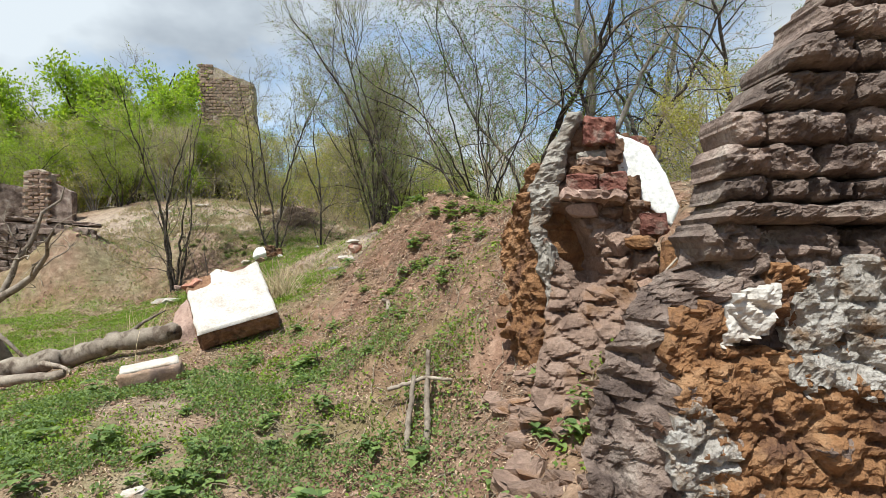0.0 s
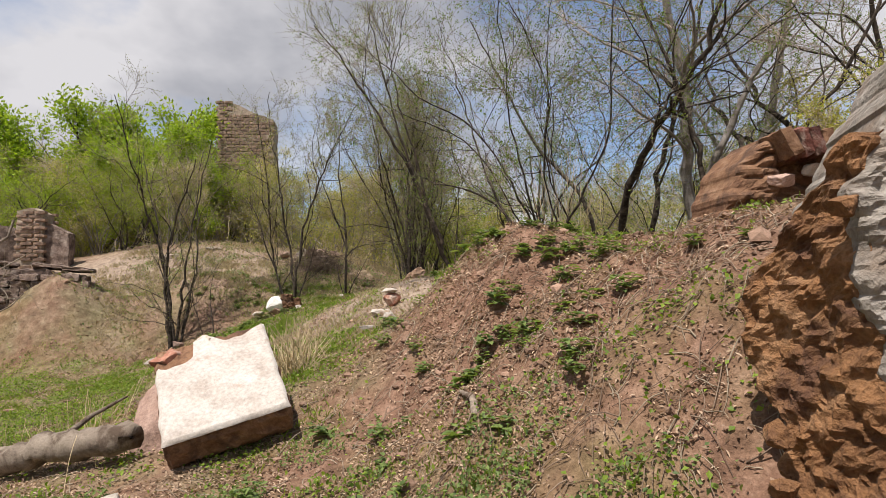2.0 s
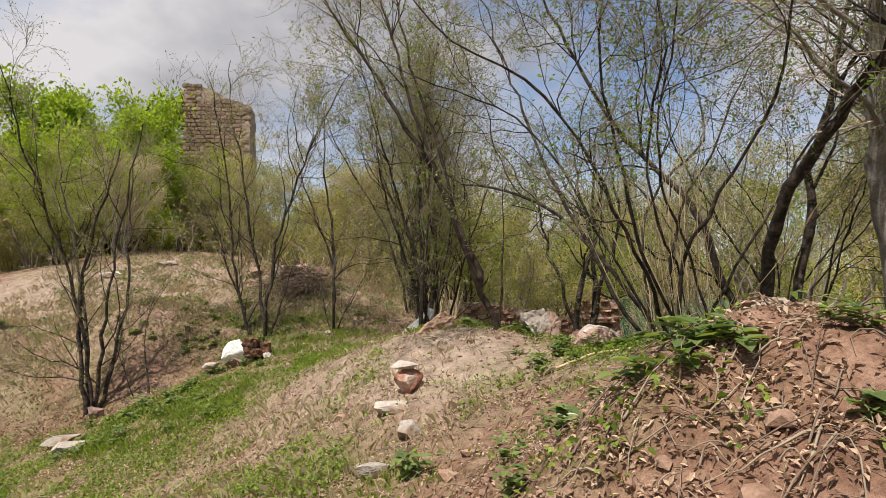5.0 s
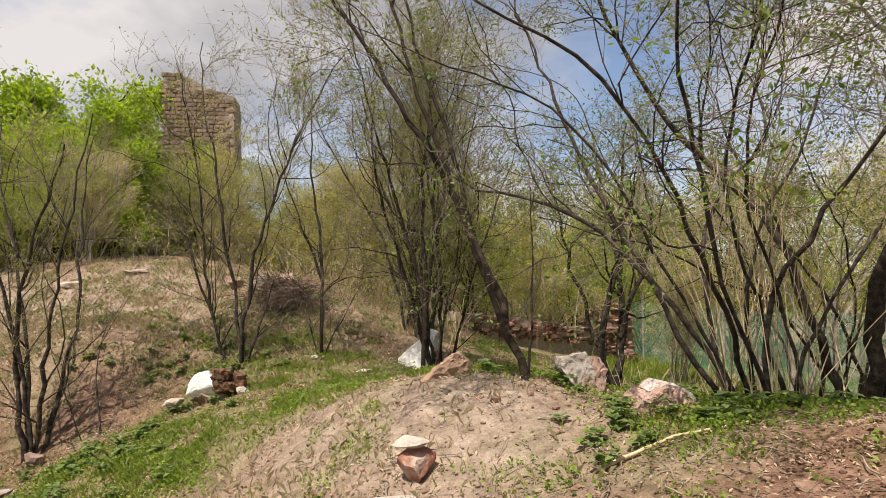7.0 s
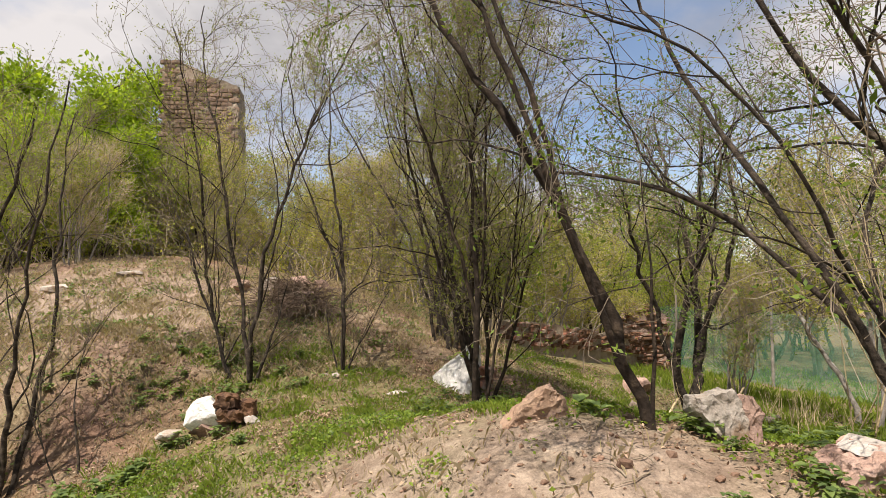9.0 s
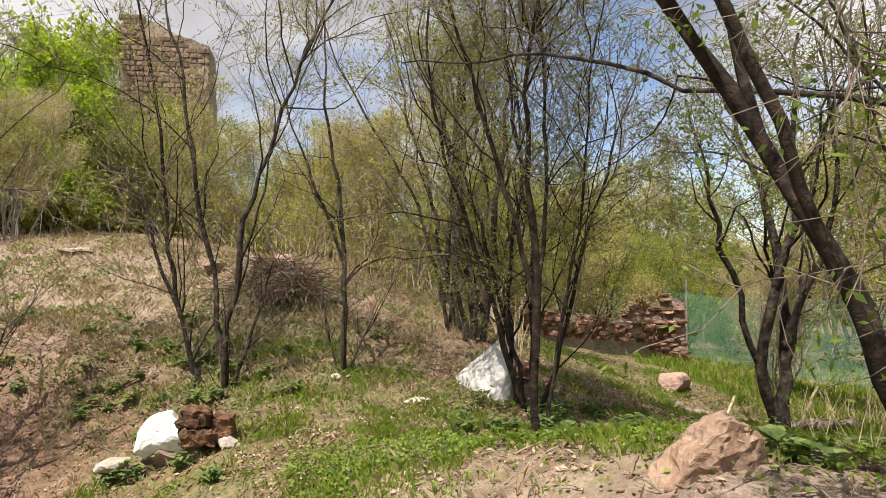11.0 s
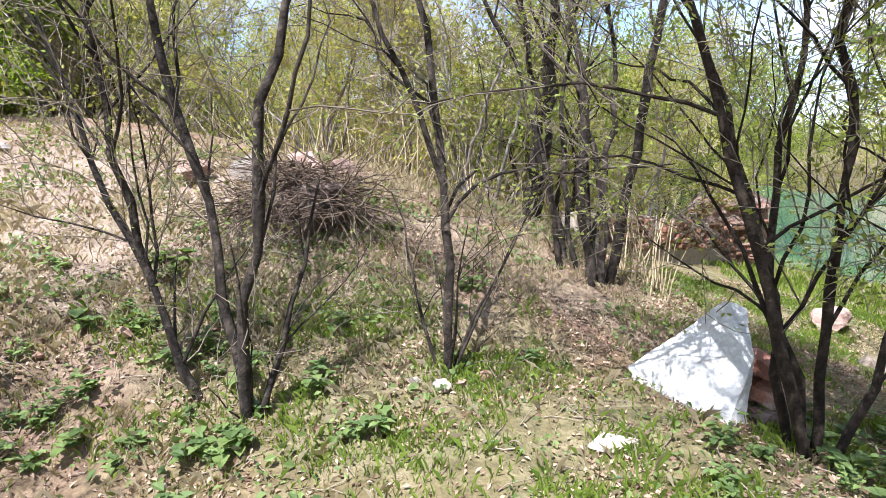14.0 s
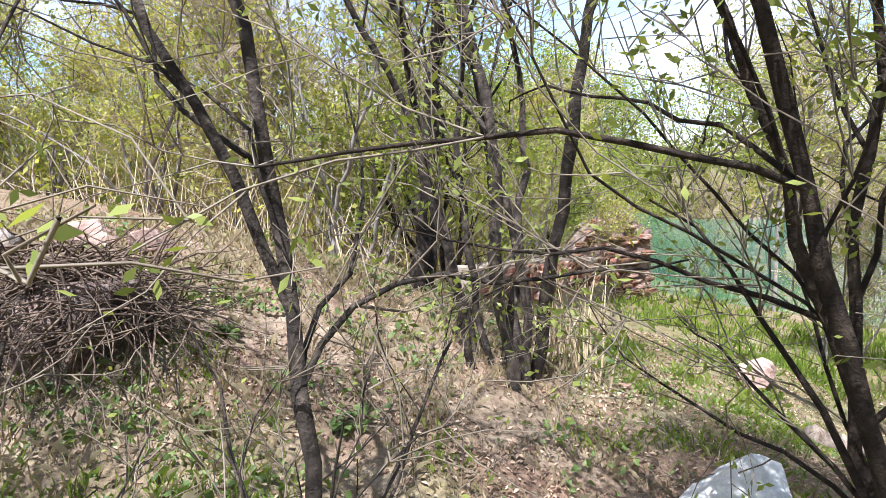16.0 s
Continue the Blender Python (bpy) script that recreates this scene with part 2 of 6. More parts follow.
def vnoise(x, y, cell, seed):
    """Smooth lattice noise in -1..1 for arrays of places."""
    x, y = np.asarray(x, float) / cell + 1000, np.asarray(y, float) / cell + 1000
    ix, iy = np.floor(x).astype(np.int64), np.floor(y).astype(np.int64)
    fx, fy = x - ix, y - iy
    fx, fy = fx * fx * (3 - 2 * fx), fy * fy * (3 - 2 * fy)

    def lattice(i, j):
        n = (i * 374761393 + j * 668265263 + seed * 974711) & 0x7FFFFFFF
        n = ((n ^ (n >> 13)) * 1274126177) & 0x7FFFFFFF
        return ((n ^ (n >> 16)) & 0xFFFF) / 32767.5 - 1
    a, b = lattice(ix, iy), lattice(ix + 1, iy)
    c, d = lattice(ix, iy + 1), lattice(ix + 1, iy + 1)
    return (a * (1 - fx) + b * fx) * (1 - fy) + (c * (1 - fx) + d * fx) * fy


def bump_at(x, y, a, b, s, t=None):
    t = t or s
    return np.exp(-((x - a) ** 2 / (2 * s * s) + (y - b) ** 2 / (2 * t * t)))


def land(x, y):
    """Smooth ground height."""
    x, y = np.asarray(x, float), np.asarray(y, float)
    u, v = np.tanh(x / 8), np.tanh((y - 10) / 8)
    z = 0.728 + 0.556 * v - 0.304 * u - 1.006 * u * v
    for a, b, s, h in MOUNDS:
        z = z + h * bump_at(x, y, a, b, s)
    for a, b, s, h in HOLLOWS:
        z = z - h * bump_at(x, y, a, b, s)
    return z


def earth_share(x, y):
    """Bare crumbling earth of the bank and the mound's flank."""
    m = 1.1 * bump_at(x, y, 0.3, 5.6, 1.3, 2.0) + 0.9 * bump_at(x, y, -5.4, 14.7, 0.8, 0.9)
    return np.clip(m, 0, 1)


def path_share(x, y):
    """Trodden pale dirt."""
    m = 0.7 * bump_at(x, y, -2.2, 11.0, 0.9, 0.75) + 0.75 * bump_at(x, y, -6.3, 16.6, 2.1, 1.4) + 0.7 * bump_at(x, y, -9.3, 16.2, 1.2, 0.8) \
        + 0.8 * bump_at(x, y, -1.0, 10.2, 0.6, 0.7) + 0.5 * bump_at(x, y, -2.2, 4.5, 0.5, 0.35) + 0.5 * bump_at(x, y, -1.6, 2.2, 0.5, 1.2)
    return np.clip(m * 1.2, 0, 1)


def dry_share(x, y):
    """Dry grass on the mound and the slopes."""
    return np.clip(bump_at(x, y, -6.3, 16.2, 2.2, 1.6) + 0.8 * bump_at(x, y, -3.2, 17.6, 1.6, 1.4) + 0.5 * bump_at(x, y, -2.5, 9.6, 0.9, 1.2) + 0.4 * bump_at(x, y, -8.5, 15.2, 1.5, 1.0), 0, 1)


def green_share(x, y):
    """Low living cover: 0 bare, 1 dense."""
    m = 1.0 * bump_at(x, y, -6.4, 10.4, 2.2, 2.0) + 1.0 * bump_at(x, y, -2.15, 8.3, 0.45, 1.2) + 1.0 * bump_at(x, y, -2.6, 14.0, 1.3, 0.85) \
        + 0.9 * bump_at(x, y, -3.8, 15.1, 0.9, 0.7) + 0.9 * bump_at(x, y, 1.6, 18.5, 1.6, 3.2) + 0.75 * bump_at(x, y, -3.2, 4.2, 1.3, 0.8) \
        + 0.4 * bump_at(x, y, -1.3, 4.2, 0.8, 0.8) + 0.7 * bump_at(x, y, 0.6, 12.3, 1.4, 1.3) + 0.8 * bump_at(x, y, -4.5, 12.0, 0.6, 0.7) \
        + 0.55 * bump_at(x, y, -5.0, 16.0, 0.9, 0.7) + 0.5 * bump_at(x, y, 5, 10, 3, 5) + 0.6 * bump_at(x, y, 6, 20, 4, 6) \
        + 0.5 * bump_at(x, y, -12, 6, 4, 5) + 0.4 * bump_at(x, y, -3, 21.5, 1.5, 1.5) + 0.7 * bump_at(x, y, -2.6, 12.6, 1.3, 0.6) + 0.6 * bump_at(x, y, 0.3, 10.4, 0.7, 0.5)
    m = m * (1 - 0.85 * path_share(x, y))
    m = m + 0.35 * vnoise(x, y, 0.5, 3) * (m > 0.05) + 0.25 * vnoise(x, y, 0.17, 4) * (m > 0.05)
    return np.clip(m * 1.15 - 0.08, 0, 1)


def ground_z(x, y):
    """Ground height with its lumps and clods."""
    x, y = np.asarray(x, float), np.asarray(y, float)
    e = earth_share(x, y)
    near = np.clip(1.4 - np.hypot(x + 2, y - 10) / 40, 0, 1)
    z = land(x, y) + near * (0.035 * vnoise(x, y, 0.9, 11) + (0.018 + 0.03 * e) * vnoise(x, y, 0.33, 12)
                             + (0.012 + 0.034 * e) * vnoise(x, y, 0.15, 13) + (0.007 + 0.012 * e) * vnoise(x, y, 0.08, 14))
    return z


def gz(x, y):
    return float(ground_z(np.array([x]), np.array([y]))[0])


def axis(lo, hi, step, far):
    inner = np.arange(lo, hi, step)
    grow = step * 1.16 ** np.arange(1, 60)
    out = np.cumsum(grow)
    out = out[out < far]
    return np.concatenate([(lo - out)[::-1], inner, inner[-1] + out])


def ground_material():
    m = bpy.data.materials.new("earth")
    m.use_nodes = True
    nt = m.node_tree
    bsdf = nt.nodes["Principled BSDF"]
    co = nt.nodes.new("ShaderNodeNewGeometry").outputs["Position"]

    def share(name):
        a = nt.nodes.new("ShaderNodeAttribute")
        a.attribute_name = name
        return a.outputs["Fac"]
    n1, n2, n3 = noise_node(nt, 1.1, 8, 0.65, co), noise_node(nt, 7, 6, 0.7, co), noise_node(nt, 60, 4, 0.75, co)
    litter = ramp_node(nt, n2, ((0.3, (0.13, 0.093, 0.06)), (0.5, (0.24, 0.176, 0.115)), (0.72, (0.37, 0.292, 0.2))))
    clay = ramp_node(nt, n2, ((0.3, (0.1, 0.055, 0.036)), (0.52, (0.215, 0.124, 0.083)), (0.75, (0.36, 0.232, 0.165))))
    dirt = ramp_node(nt, n2, ((0.3, (0.18, 0.13, 0.095)), (0.52, (0.32, 0.245, 0.185)), (0.75, (0.46, 0.37, 0.285))))
    green = ramp_node(nt, n2, ((0.3, (0.06, 0.085, 0.02)), (0.55, (0.12, 0.165, 0.035)), (0.8, (0.22, 0.22, 0.08))))
    warm = ramp_node(nt, n1, ((0.42, (0, 0, 0)), (0.6, (1, 1, 1))))
    col = mix_node(nt, mix_node(nt, 1.0, share("earth"), warm, "ADD"), litter, clay)
    col = mix_node(nt, share("trodden"), col, dirt)
    col = mix_node(nt, share("green"), col, green)
    grain = ramp_node(nt, n3, ((0.3, (0.55, 0.55, 0.55)), (0.7, (1.25, 1.25, 1.25))))
    col = mix_node(nt, 0.8, col, grain, "MULTIPLY")
    nt.links.new(col, bsdf.inputs["Base Color"])
    bsdf.inputs["Roughness"].default_value = 0.97
    bsdf.inputs["Specular IOR Level"].default_value = 0.1
    b2 = nt.nodes.new("ShaderNodeBump")
    b2.inputs["Strength"].default_value, b2.inputs["Distance"].default_value = 0.7, 0.05
    nt.links.new(n2, b2.inputs["Height"])
    b1 = nt.nodes.new("ShaderNodeBump")
    b1.inputs["Strength"].default_value, b1.inputs["Distance"].default_value = 0.6, 0.012
    nt.links.new(n3, b1.inputs["Height"])
    nt.links.new(b2.outputs["Normal"], b1.inputs["Normal"])
    nt.links.new(b1.outputs["Normal"], bsdf.inputs["Normal"])
    return m


def mesh_from(name, verts, faces, mat, smooth=True):
    me = bpy.data.meshes.new(name)
    verts, faces = np.asarray(verts, np.float32), np.asarray(faces, np.int32)
    k = faces.shape[1]
    me.vertices.add(len(verts))
    me.vertices.foreach_set("co", verts.ravel())
    me.loops.add(faces.size)
    me.loops.foreach_set("vertex_index", faces.ravel())
    me.polygons.add(len(faces))
    me.polygons.foreach_set("loop_start", np.arange(0, faces.size, k, dtype=np.int32))
    me.polygons.foreach_set("loop_total", np.full(len(faces), k, np.int32))
    me.polygons.foreach_set("use_smooth", np.full(len(faces), smooth, bool))
    me.update(calc_edges=True)
    me.materials.append(mat)
    return me


def build_ground():
    xs, ys = axis(-9.5, 3.5, 0.07, 900), axis(0.5, 19.5, 0.075, 900)
    gx, gy = np.meshgrid(xs, ys)
    x, y = gx.ravel(), gy.ravel()
    verts = np.stack([x, y, ground_z(x, y)], 1)
    nx, ny = len(xs), len(ys)
    i = (np.arange(ny - 1)[:, None] * nx + np.arange(nx - 1)[None]).ravel()
    me = mesh_from("ground", verts, np.stack([i, i + 1, i + nx + 1, i + nx], 1), ground_material())
    for name, val in (("earth", earth_share(x, y)), ("trodden", path_share(x, y)), ("green", green_share(x, y) * 0.38)):
        at = me.attributes.new(name, "FLOAT", "POINT")
        at.data.foreach_set("value", np.clip(val, 0, 1).astype(np.float32))
    return tagged(new("ground", me), "uneven reddish earth with leaf litter and green patches", "ground", kind="structure")


ground = build_ground()


# ---- shared builders ----
def thing(name, label, category, m, group="", kind=""):
    ob = new(name)
    ob.matrix_basis = m
    return tagged(ob, label, category, group, kind)


def adopt(ob, parent, label=""):
    ob.parent = parent
    if label:
        ob["label"] = label
    return ob


def part(name, bm, material, parent, label="", smooth=True):
    me = bpy.data.meshes.new(name)
    bm.to_mesh(me)
    bm.free()
    me.materials.append(material)
    me.polygons.foreach_set("use_smooth", np.full(len(me.polygons), smooth, bool))
    return adopt(new(name, me), parent, label)


def at_ground(x, y, dz=0.0, rz=0.0, rx=0.0, ry=0.0):
    return pose(x, y, gz(x, y) + dz, rx, ry, rz)


def wobble(bm, amount, cell, seed, ridge=0.0):
    off = Vector((seed * 7.31, seed * 3.17, seed * 1.73))
    for v in bm.verts:
        p = v.co / cell + off
        n = noise.noise_vector(p) + 0.5 * noise.noise_vector(p * 2.1) + 0.25 * noise.noise_vector(p * 4.3)
        v.co += n * amount
        if ridge:
            v.co += v.co.normalized() * ridge * (0.5 - abs(noise.noise(p * 1.7)))


def chunk(size, seed, cuts=17, subdiv=4, rough=0.03, cut_depth=(0.4, 0.66)):
    """A broken lump: a ball shorn by random planes, then roughened."""
    rng = random.Random(seed)
    bm = bmesh.new()
    bmesh.ops.create_icosphere(bm, subdivisions=subdiv, radius=1.0)
    for _ in range(cuts):
        n = Vector((rng.gauss(0, 1), rng.gauss(0, 1), rng.gauss(0, 0.8))).normalized()
        d = rng.uniform(*cut_depth)
        if n.z < -0.5:
            continue
        for v in bm.verts:
            over = v.co.dot(n) - d
            if over > 0:
                v.co -= n * over
    reach = [max(abs(v.co[i]) for v in bm.verts) for i in range(3)]
    for v in bm.verts:
        v.co = Vector([v.co[i] / reach[i] * size[i] / 2 for i in range(3)])
    wobble(bm, rough * min(size), min(size) * 0.3, seed)
    wobble(bm, rough * 0.4 * min(size), min(size) * 0.09, seed + 1)
    return bm


def worn_box(size, seed, seg=0.06, rough=0.012, taper=0.0):
    """A block with broken, uneven faces and worn edges."""
    bm = bmesh.new()
    bmesh.ops.create_cube(bm, size=1.0)
    for v in bm.verts:
        v.co = Vector((v.co.x * size[0], v.co.y * size[1], v.co.z * size[2]))
    cuts = [max(1, min(24, int(s / seg))) for s in size]
    for ax in range(3):
        edges = [e for e in bm.edges if abs((e.verts[0].co - e.verts[1].co)[ax]) > 0.9 * size[ax]]
        bmesh.ops.subdivide_edges(bm, edges=edges, cuts=cuts[ax], use_grid_fill=True)
    half = Vector(size) / 2
    for v in bm.verts:
        near = sorted(((half[i] - abs(v.co[i])) for i in range(3)))
        if near[1] < seg * 0.9:
            v.co *= 1 - 0.02 - 0.03 * (near[1] < 1e-4)
    wobble(bm, rough, max(seg * 2.2, 0.05), seed)
    bmesh.ops.recalc_face_normals(bm, faces=bm.faces)
    return bm


def lump_brick_meshes(tag, mat, count, size, rough, seed=0, cuts=1, smooth=False):
    """A few low brick meshes that many bricks share."""
    made = []
    for i in range(count):
        bm = bmesh.new()
        bmesh.ops.create_cube(bm, size=1.0)
        bmesh.ops.subdivide_edges(bm, edges=bm.edges, cuts=cuts, use_grid_fill=True)
        for v in bm.verts:
            far = sum(abs(c) > 0.4 for c in v.co)
            v.co *= (1.0, 1.0, 0.975, 0.93)[far]
            v.co = Vector((v.co.x * size[0], v.co.y * size[1], v.co.z * size[2]))
        wobble(bm, rough, 0.1, seed + i + 1)
        if cuts > 1:
            wobble(bm, rough * 0.4, 0.035, seed + i + 5)
        me = bpy.data.meshes.new(tag)
        bm.to_mesh(me)
        bm.free()
        me.materials.append(mat)
        me.polygons.foreach_set("use_smooth", np.full(len(me.polygons), smooth, bool))
        made.append(me)
    return made


# ---- trees ----
def tubes(paths, sides):
    """Tapered tubes along paths of (points, start radius, end radius) as vertex and quad arrays."""
    vs, fs, base = [], [], 0
    for pts, r0, r1 in paths:
        n = len(pts)
        d = np.gradient(pts, axis=0)
        d /= np.linalg.norm(d, axis=1, keepdims=True) + 1e-9
        ref = np.array([0.31, 0.17, 0.94]) if abs(d[0, 2]) < 0.8 else np.array([0.95, 0.28, 0.1])
        u = np.cross(d, ref)
        u /= np.linalg.norm(u, axis=1, keepdims=True) + 1e-9
        w = np.cross(d, u)
        r = (np.linspace(r0, r1, n) if np.isscalar(r1) else r1)[:, None, None]
        a = np.arange(sides) * 2 * np.pi / sides
        ring = pts[:, None] + r * (np.cos(a)[None, :, None] * u[:, None] + np.sin(a)[None, :, None] * w[:, None])
        vs.append(ring.reshape(-1, 3))
        i = np.arange(n - 1)[:, None] * sides + np.arange(sides)[None]
        j = np.arange(n - 1)[:, None] * sides + (np.arange(sides)[None] + 1) % sides
        fs.append(np.stack([i, j, j + sides, i + sides], -1).reshape(-1, 4) + base)
        base += n * sides
    return np.concatenate(vs), np.concatenate(fs)


def leaf_quads(centres, dirs, length, width, rng):
    """Small leaves: one folded-free quad each, pointing along dirs."""
    n = len(centres)
    side = rng.normal(size=(n, 3))
    side -= dirs * (side * dirs).sum(1, keepdims=True)
    side /= np.linalg.norm(side, axis=1, keepdims=True) + 1e-9
    s = (rng.uniform(0.6, 1.25, n))[:, None]
    tip, wid = dirs * length * s, side * width * s * 0.5
    v = np.stack([centres, centres + tip * 0.55 + wid, centres + tip, centres + tip * 0.5 - wid], 1).reshape(-1, 3)
    return v, np.arange(4 * n).reshape(-1, 4)


def wander(rng, p, d, length, n, crook, rise):
    pts = [p]
    step = length / n
    for _ in range(n):
        d = d + rng.normal(size=3) * crook + np.array([0, 0, rise])
        d = d / np.linalg.norm(d)
        p = p + d * step
        pts.append(p)
    return np.array(pts), d


def turned(rng, d, angle):
    a = rng.normal(size=3)
    a -= d * (a @ d)
    a /= np.linalg.norm(a) + 1e-9
    return d * math.cos(angle) + a * math.sin(angle)


def tree_meshes(tag, seed, stems, limbs=7, boughs=6, twigs=4, leaves=6, leaf=(0.035, 0.018), spread=(20, 50), crook=0.12, rise=0.03,
                bark=None, foliage=None, limb_from=0.25, twig_len=0.5, droop=0.0, leaf_jitter=0.05, min_r=0.0022, stem_crook=None):
    """stems: (start offset, direction, length, radius). Returns the meshes of trunk, branches and foliage."""
    rng = np.random.default_rng(seed)
    trunk, mid, fine, lc, ld = [], [], [], [], []
    for start, direction, length, radius in stems:
        d = np.array(direction, float)
        d /= np.linalg.norm(d)
        if np.isscalar(start):
            start = trunk[0][0][int(start * (len(trunk[0][0]) - 1))]
        pts, _ = wander(rng, np.array(start, float), d, length, max(6, int(length / 0.22)), crook * 0.85 if stem_crook is None else stem_crook, rise * 0.5 if stem_crook is None else 0.0)
        pts[1:] += rng.normal(size=(len(pts) - 1, 3)) * np.array([1, 1, 0.3]) * min(0.022, 0.6 * radius)
        trunk.append((pts, radius, radius * np.linspace(1.12, 0.25, len(pts)) * (1 + 0.09 * rng.normal(size=len(pts)))))
        small = length < 1.9
        for _ in range(3 if small else limbs):
            f = rng.uniform(limb_from, 0.98)
            k = min(int(f * (len(pts) - 1)), len(pts) - 2)
            p = pts[k]
            dd = turned(rng, (pts[k + 1] - pts[k]) / (np.linalg.norm(pts[k + 1] - pts[k]) + 1e-9), radians(rng.uniform(*spread)))
            ll = length * (0.13 + 0.28 * math.sin(math.pi * min(1, f + 0.08))) * rng.uniform(0.55, 1.1) + 0.2
            lr = radius * (1 - 0.75 * f) * rng.uniform(0.4, 0.62)
            lp, _ = wander(rng, p, dd, ll, max(4, int(ll / 0.15)), crook * 1.75, rise)
            mid.append((lp, lr, max(lr * 0.25, min_r)))
            for _ in range(2 if small else boughs):
                g = rng.uniform(0.15, 1.0)
                kk = min(int(g * (len(lp) - 1)), len(lp) - 2)
                q = lp[kk]
                bd = turned(rng, (lp[kk + 1] - lp[kk]) / (np.linalg.norm(lp[kk + 1] - lp[kk]) + 1e-9), radians(rng.uniform(*spread)))
                bl = min(0.95, ll * (1.15 - g) * rng.uniform(0.35, 0.65) + 0.2)
                br = max(lr * (1 - 0.7 * g) * 0.5, min_r * 1.3)
                bp, _ = wander(rng, q, bd, bl, 4, crook * 2.2, rise - droop)
                fine.append((bp, br, min_r))
                for _ in range(twigs):
                    h = rng.uniform(0.2, 1.0)
                    k3 = min(int(h * 4), 3)
                    td = turned(rng, (bp[k3 + 1] - bp[k3]) / (np.linalg.norm(bp[k3 + 1] - bp[k3]) + 1e-9), radians(rng.uniform(25, 60)))
                    tl = twig_len * rng.uniform(0.3, 1.0)
                    tp, te = wander(rng, bp[k3] + (bp[k3 + 1] - bp[k3]) * (h * 4 - k3 if k3 < 3 else 0.5), td, tl, 3, crook * 2.6, rise - droop)
                    fine.append((tp, min_r * 1.2, min_r * 0.6))
                    if leaves:
                        m = rng.poisson(1 if small else leaves)
                        if m:
                            s = rng.uniform(0.15, 1.0, m)
                            base = tp[0] + (tp[-1] - tp[0]) * s[:, None] + rng.normal(size=(m, 3)) * leaf_jitter * 0.4
                            lc.append(base)
                            dv = rng.normal(size=(m, 3)) + te
                            ld.append(dv / np.linalg.norm(dv, axis=1, keepdims=True))
    bark = bark or BARK
    out = [("trunk", mesh_from(tag + "_trunk", *tubes([one], 8), bark), "") for one in trunk]
    vm, fm = tubes(mid, 5)
    vf, ff = tubes(fine, 3)
    me = mesh_from(tag + "_branchwork", np.concatenate([vm, vf]), np.concatenate([fm, ff + len(vm)]), bark)
    me.materials.append(TWIG_GREY if bark is BARK_GREY else TWIG)
    me.polygons.foreach_set("material_index", np.concatenate([np.zeros(len(fm), np.int32), np.ones(len(ff), np.int32)]))
    out.append(("branchwork", me, "stuff"))
    if lc:
        out.append(("foliage", mesh_from(tag + "_leaves", *leaf_quads(np.concatenate(lc), np.concatenate(ld), leaf[0], leaf[1], rng), foliage or LEAF, False), "stuff"))
    return out


def plant_tree(meshes, x, y, rz=0.0, scale=1.0, label="", group="", name="tree", category="tree", dz=-0.06):
    ob = thing(name, label, category, at_ground(x, y, dz, rz), group)
    ob.scale = (scale, scale, scale)
    for nm, me, kind in meshes:
        tagged(adopt(new(nm, me), ob), kind=kind)
    return ob


def fan_stems(seed, count, height, tilt, radius, base=0.12, lean=(0, 0)):
    """Stems that rise from one stool and lean outwards."""
    rng = random.Random(seed)
    made = []
    for i in range(count):
        a = 2 * math.pi * (i + rng.random() * 0.7) / count
        t = radians(rng.uniform(tilt[0], tilt[1]))
        made.append(((base * math.cos(a) * rng.random(), base * math.sin(a) * rng.random(), 0),
                     (math.cos(a) * math.sin(t) + lean[0], math.sin(a) * math.sin(t) + lean[1], math.cos(t)),
                     height * rng.uniform(0.75, 1.1), radius * rng.uniform(0.6, 1.1)))
    return made


# trees that stand singly along the walk
SAPLINGS = "slender saplings on the grass"
t1 = tree_meshes("five_stem", 11, fan_stems(1, 5, 4.6, (4, 17), 0.032), 8, 6, 4, 9, (0.027, 0.012), (18, 42), 0.1, 0.05, BARK, LEAF_NEAR, 0.12, stem_crook=0.05)
plant_tree(t1, -6.2, 13.3, 40, 1.0, "slender multi-stemmed young tree with sparse new leaves", SAPLINGS)
t3a = tree_meshes("left_lean", 12, (((0, 0, 0), (-0.42, 0.1, 0.9), 2.6, 0.024), (0.35, (-0.14, 0, 1), 3.6, 0.021)), 12, 6, 4, 9, (0.027, 0.012), (20, 50), 0.1, 0.05, BARK, LEAF_NEAR, 0.12, stem_crook=0.05)
plant_tree(t3a, -4.43, 14.66, 0, 1.0, "thin leaning tree with a dark bent trunk", SAPLINGS)
t3b = tree_meshes("dark_pair", 13, (((0, 0, 0), (-0.06, 0.05, 1), 4.8, 0.027), (0.09, (-0.28, 0.1, 1), 4.6, 0.023), ((0.05, 0, 0), (0.3, 0.1, 0.9), 1.3, 0.018), ((0, 0.05, 0), (0.12, -0.2, 0.9), 1.0, 0.014)), 13, 6, 4, 9, (0.027, 0.012), (20, 50), 0.11, 0.05, BARK, LEAF_NEAR, 0.12, stem_crook=0.05)
plant_tree(t3b, -4.17, 14.5, 0, 1.0, "dark-barked forked tree with bare upper twigs", SAPLINGS)
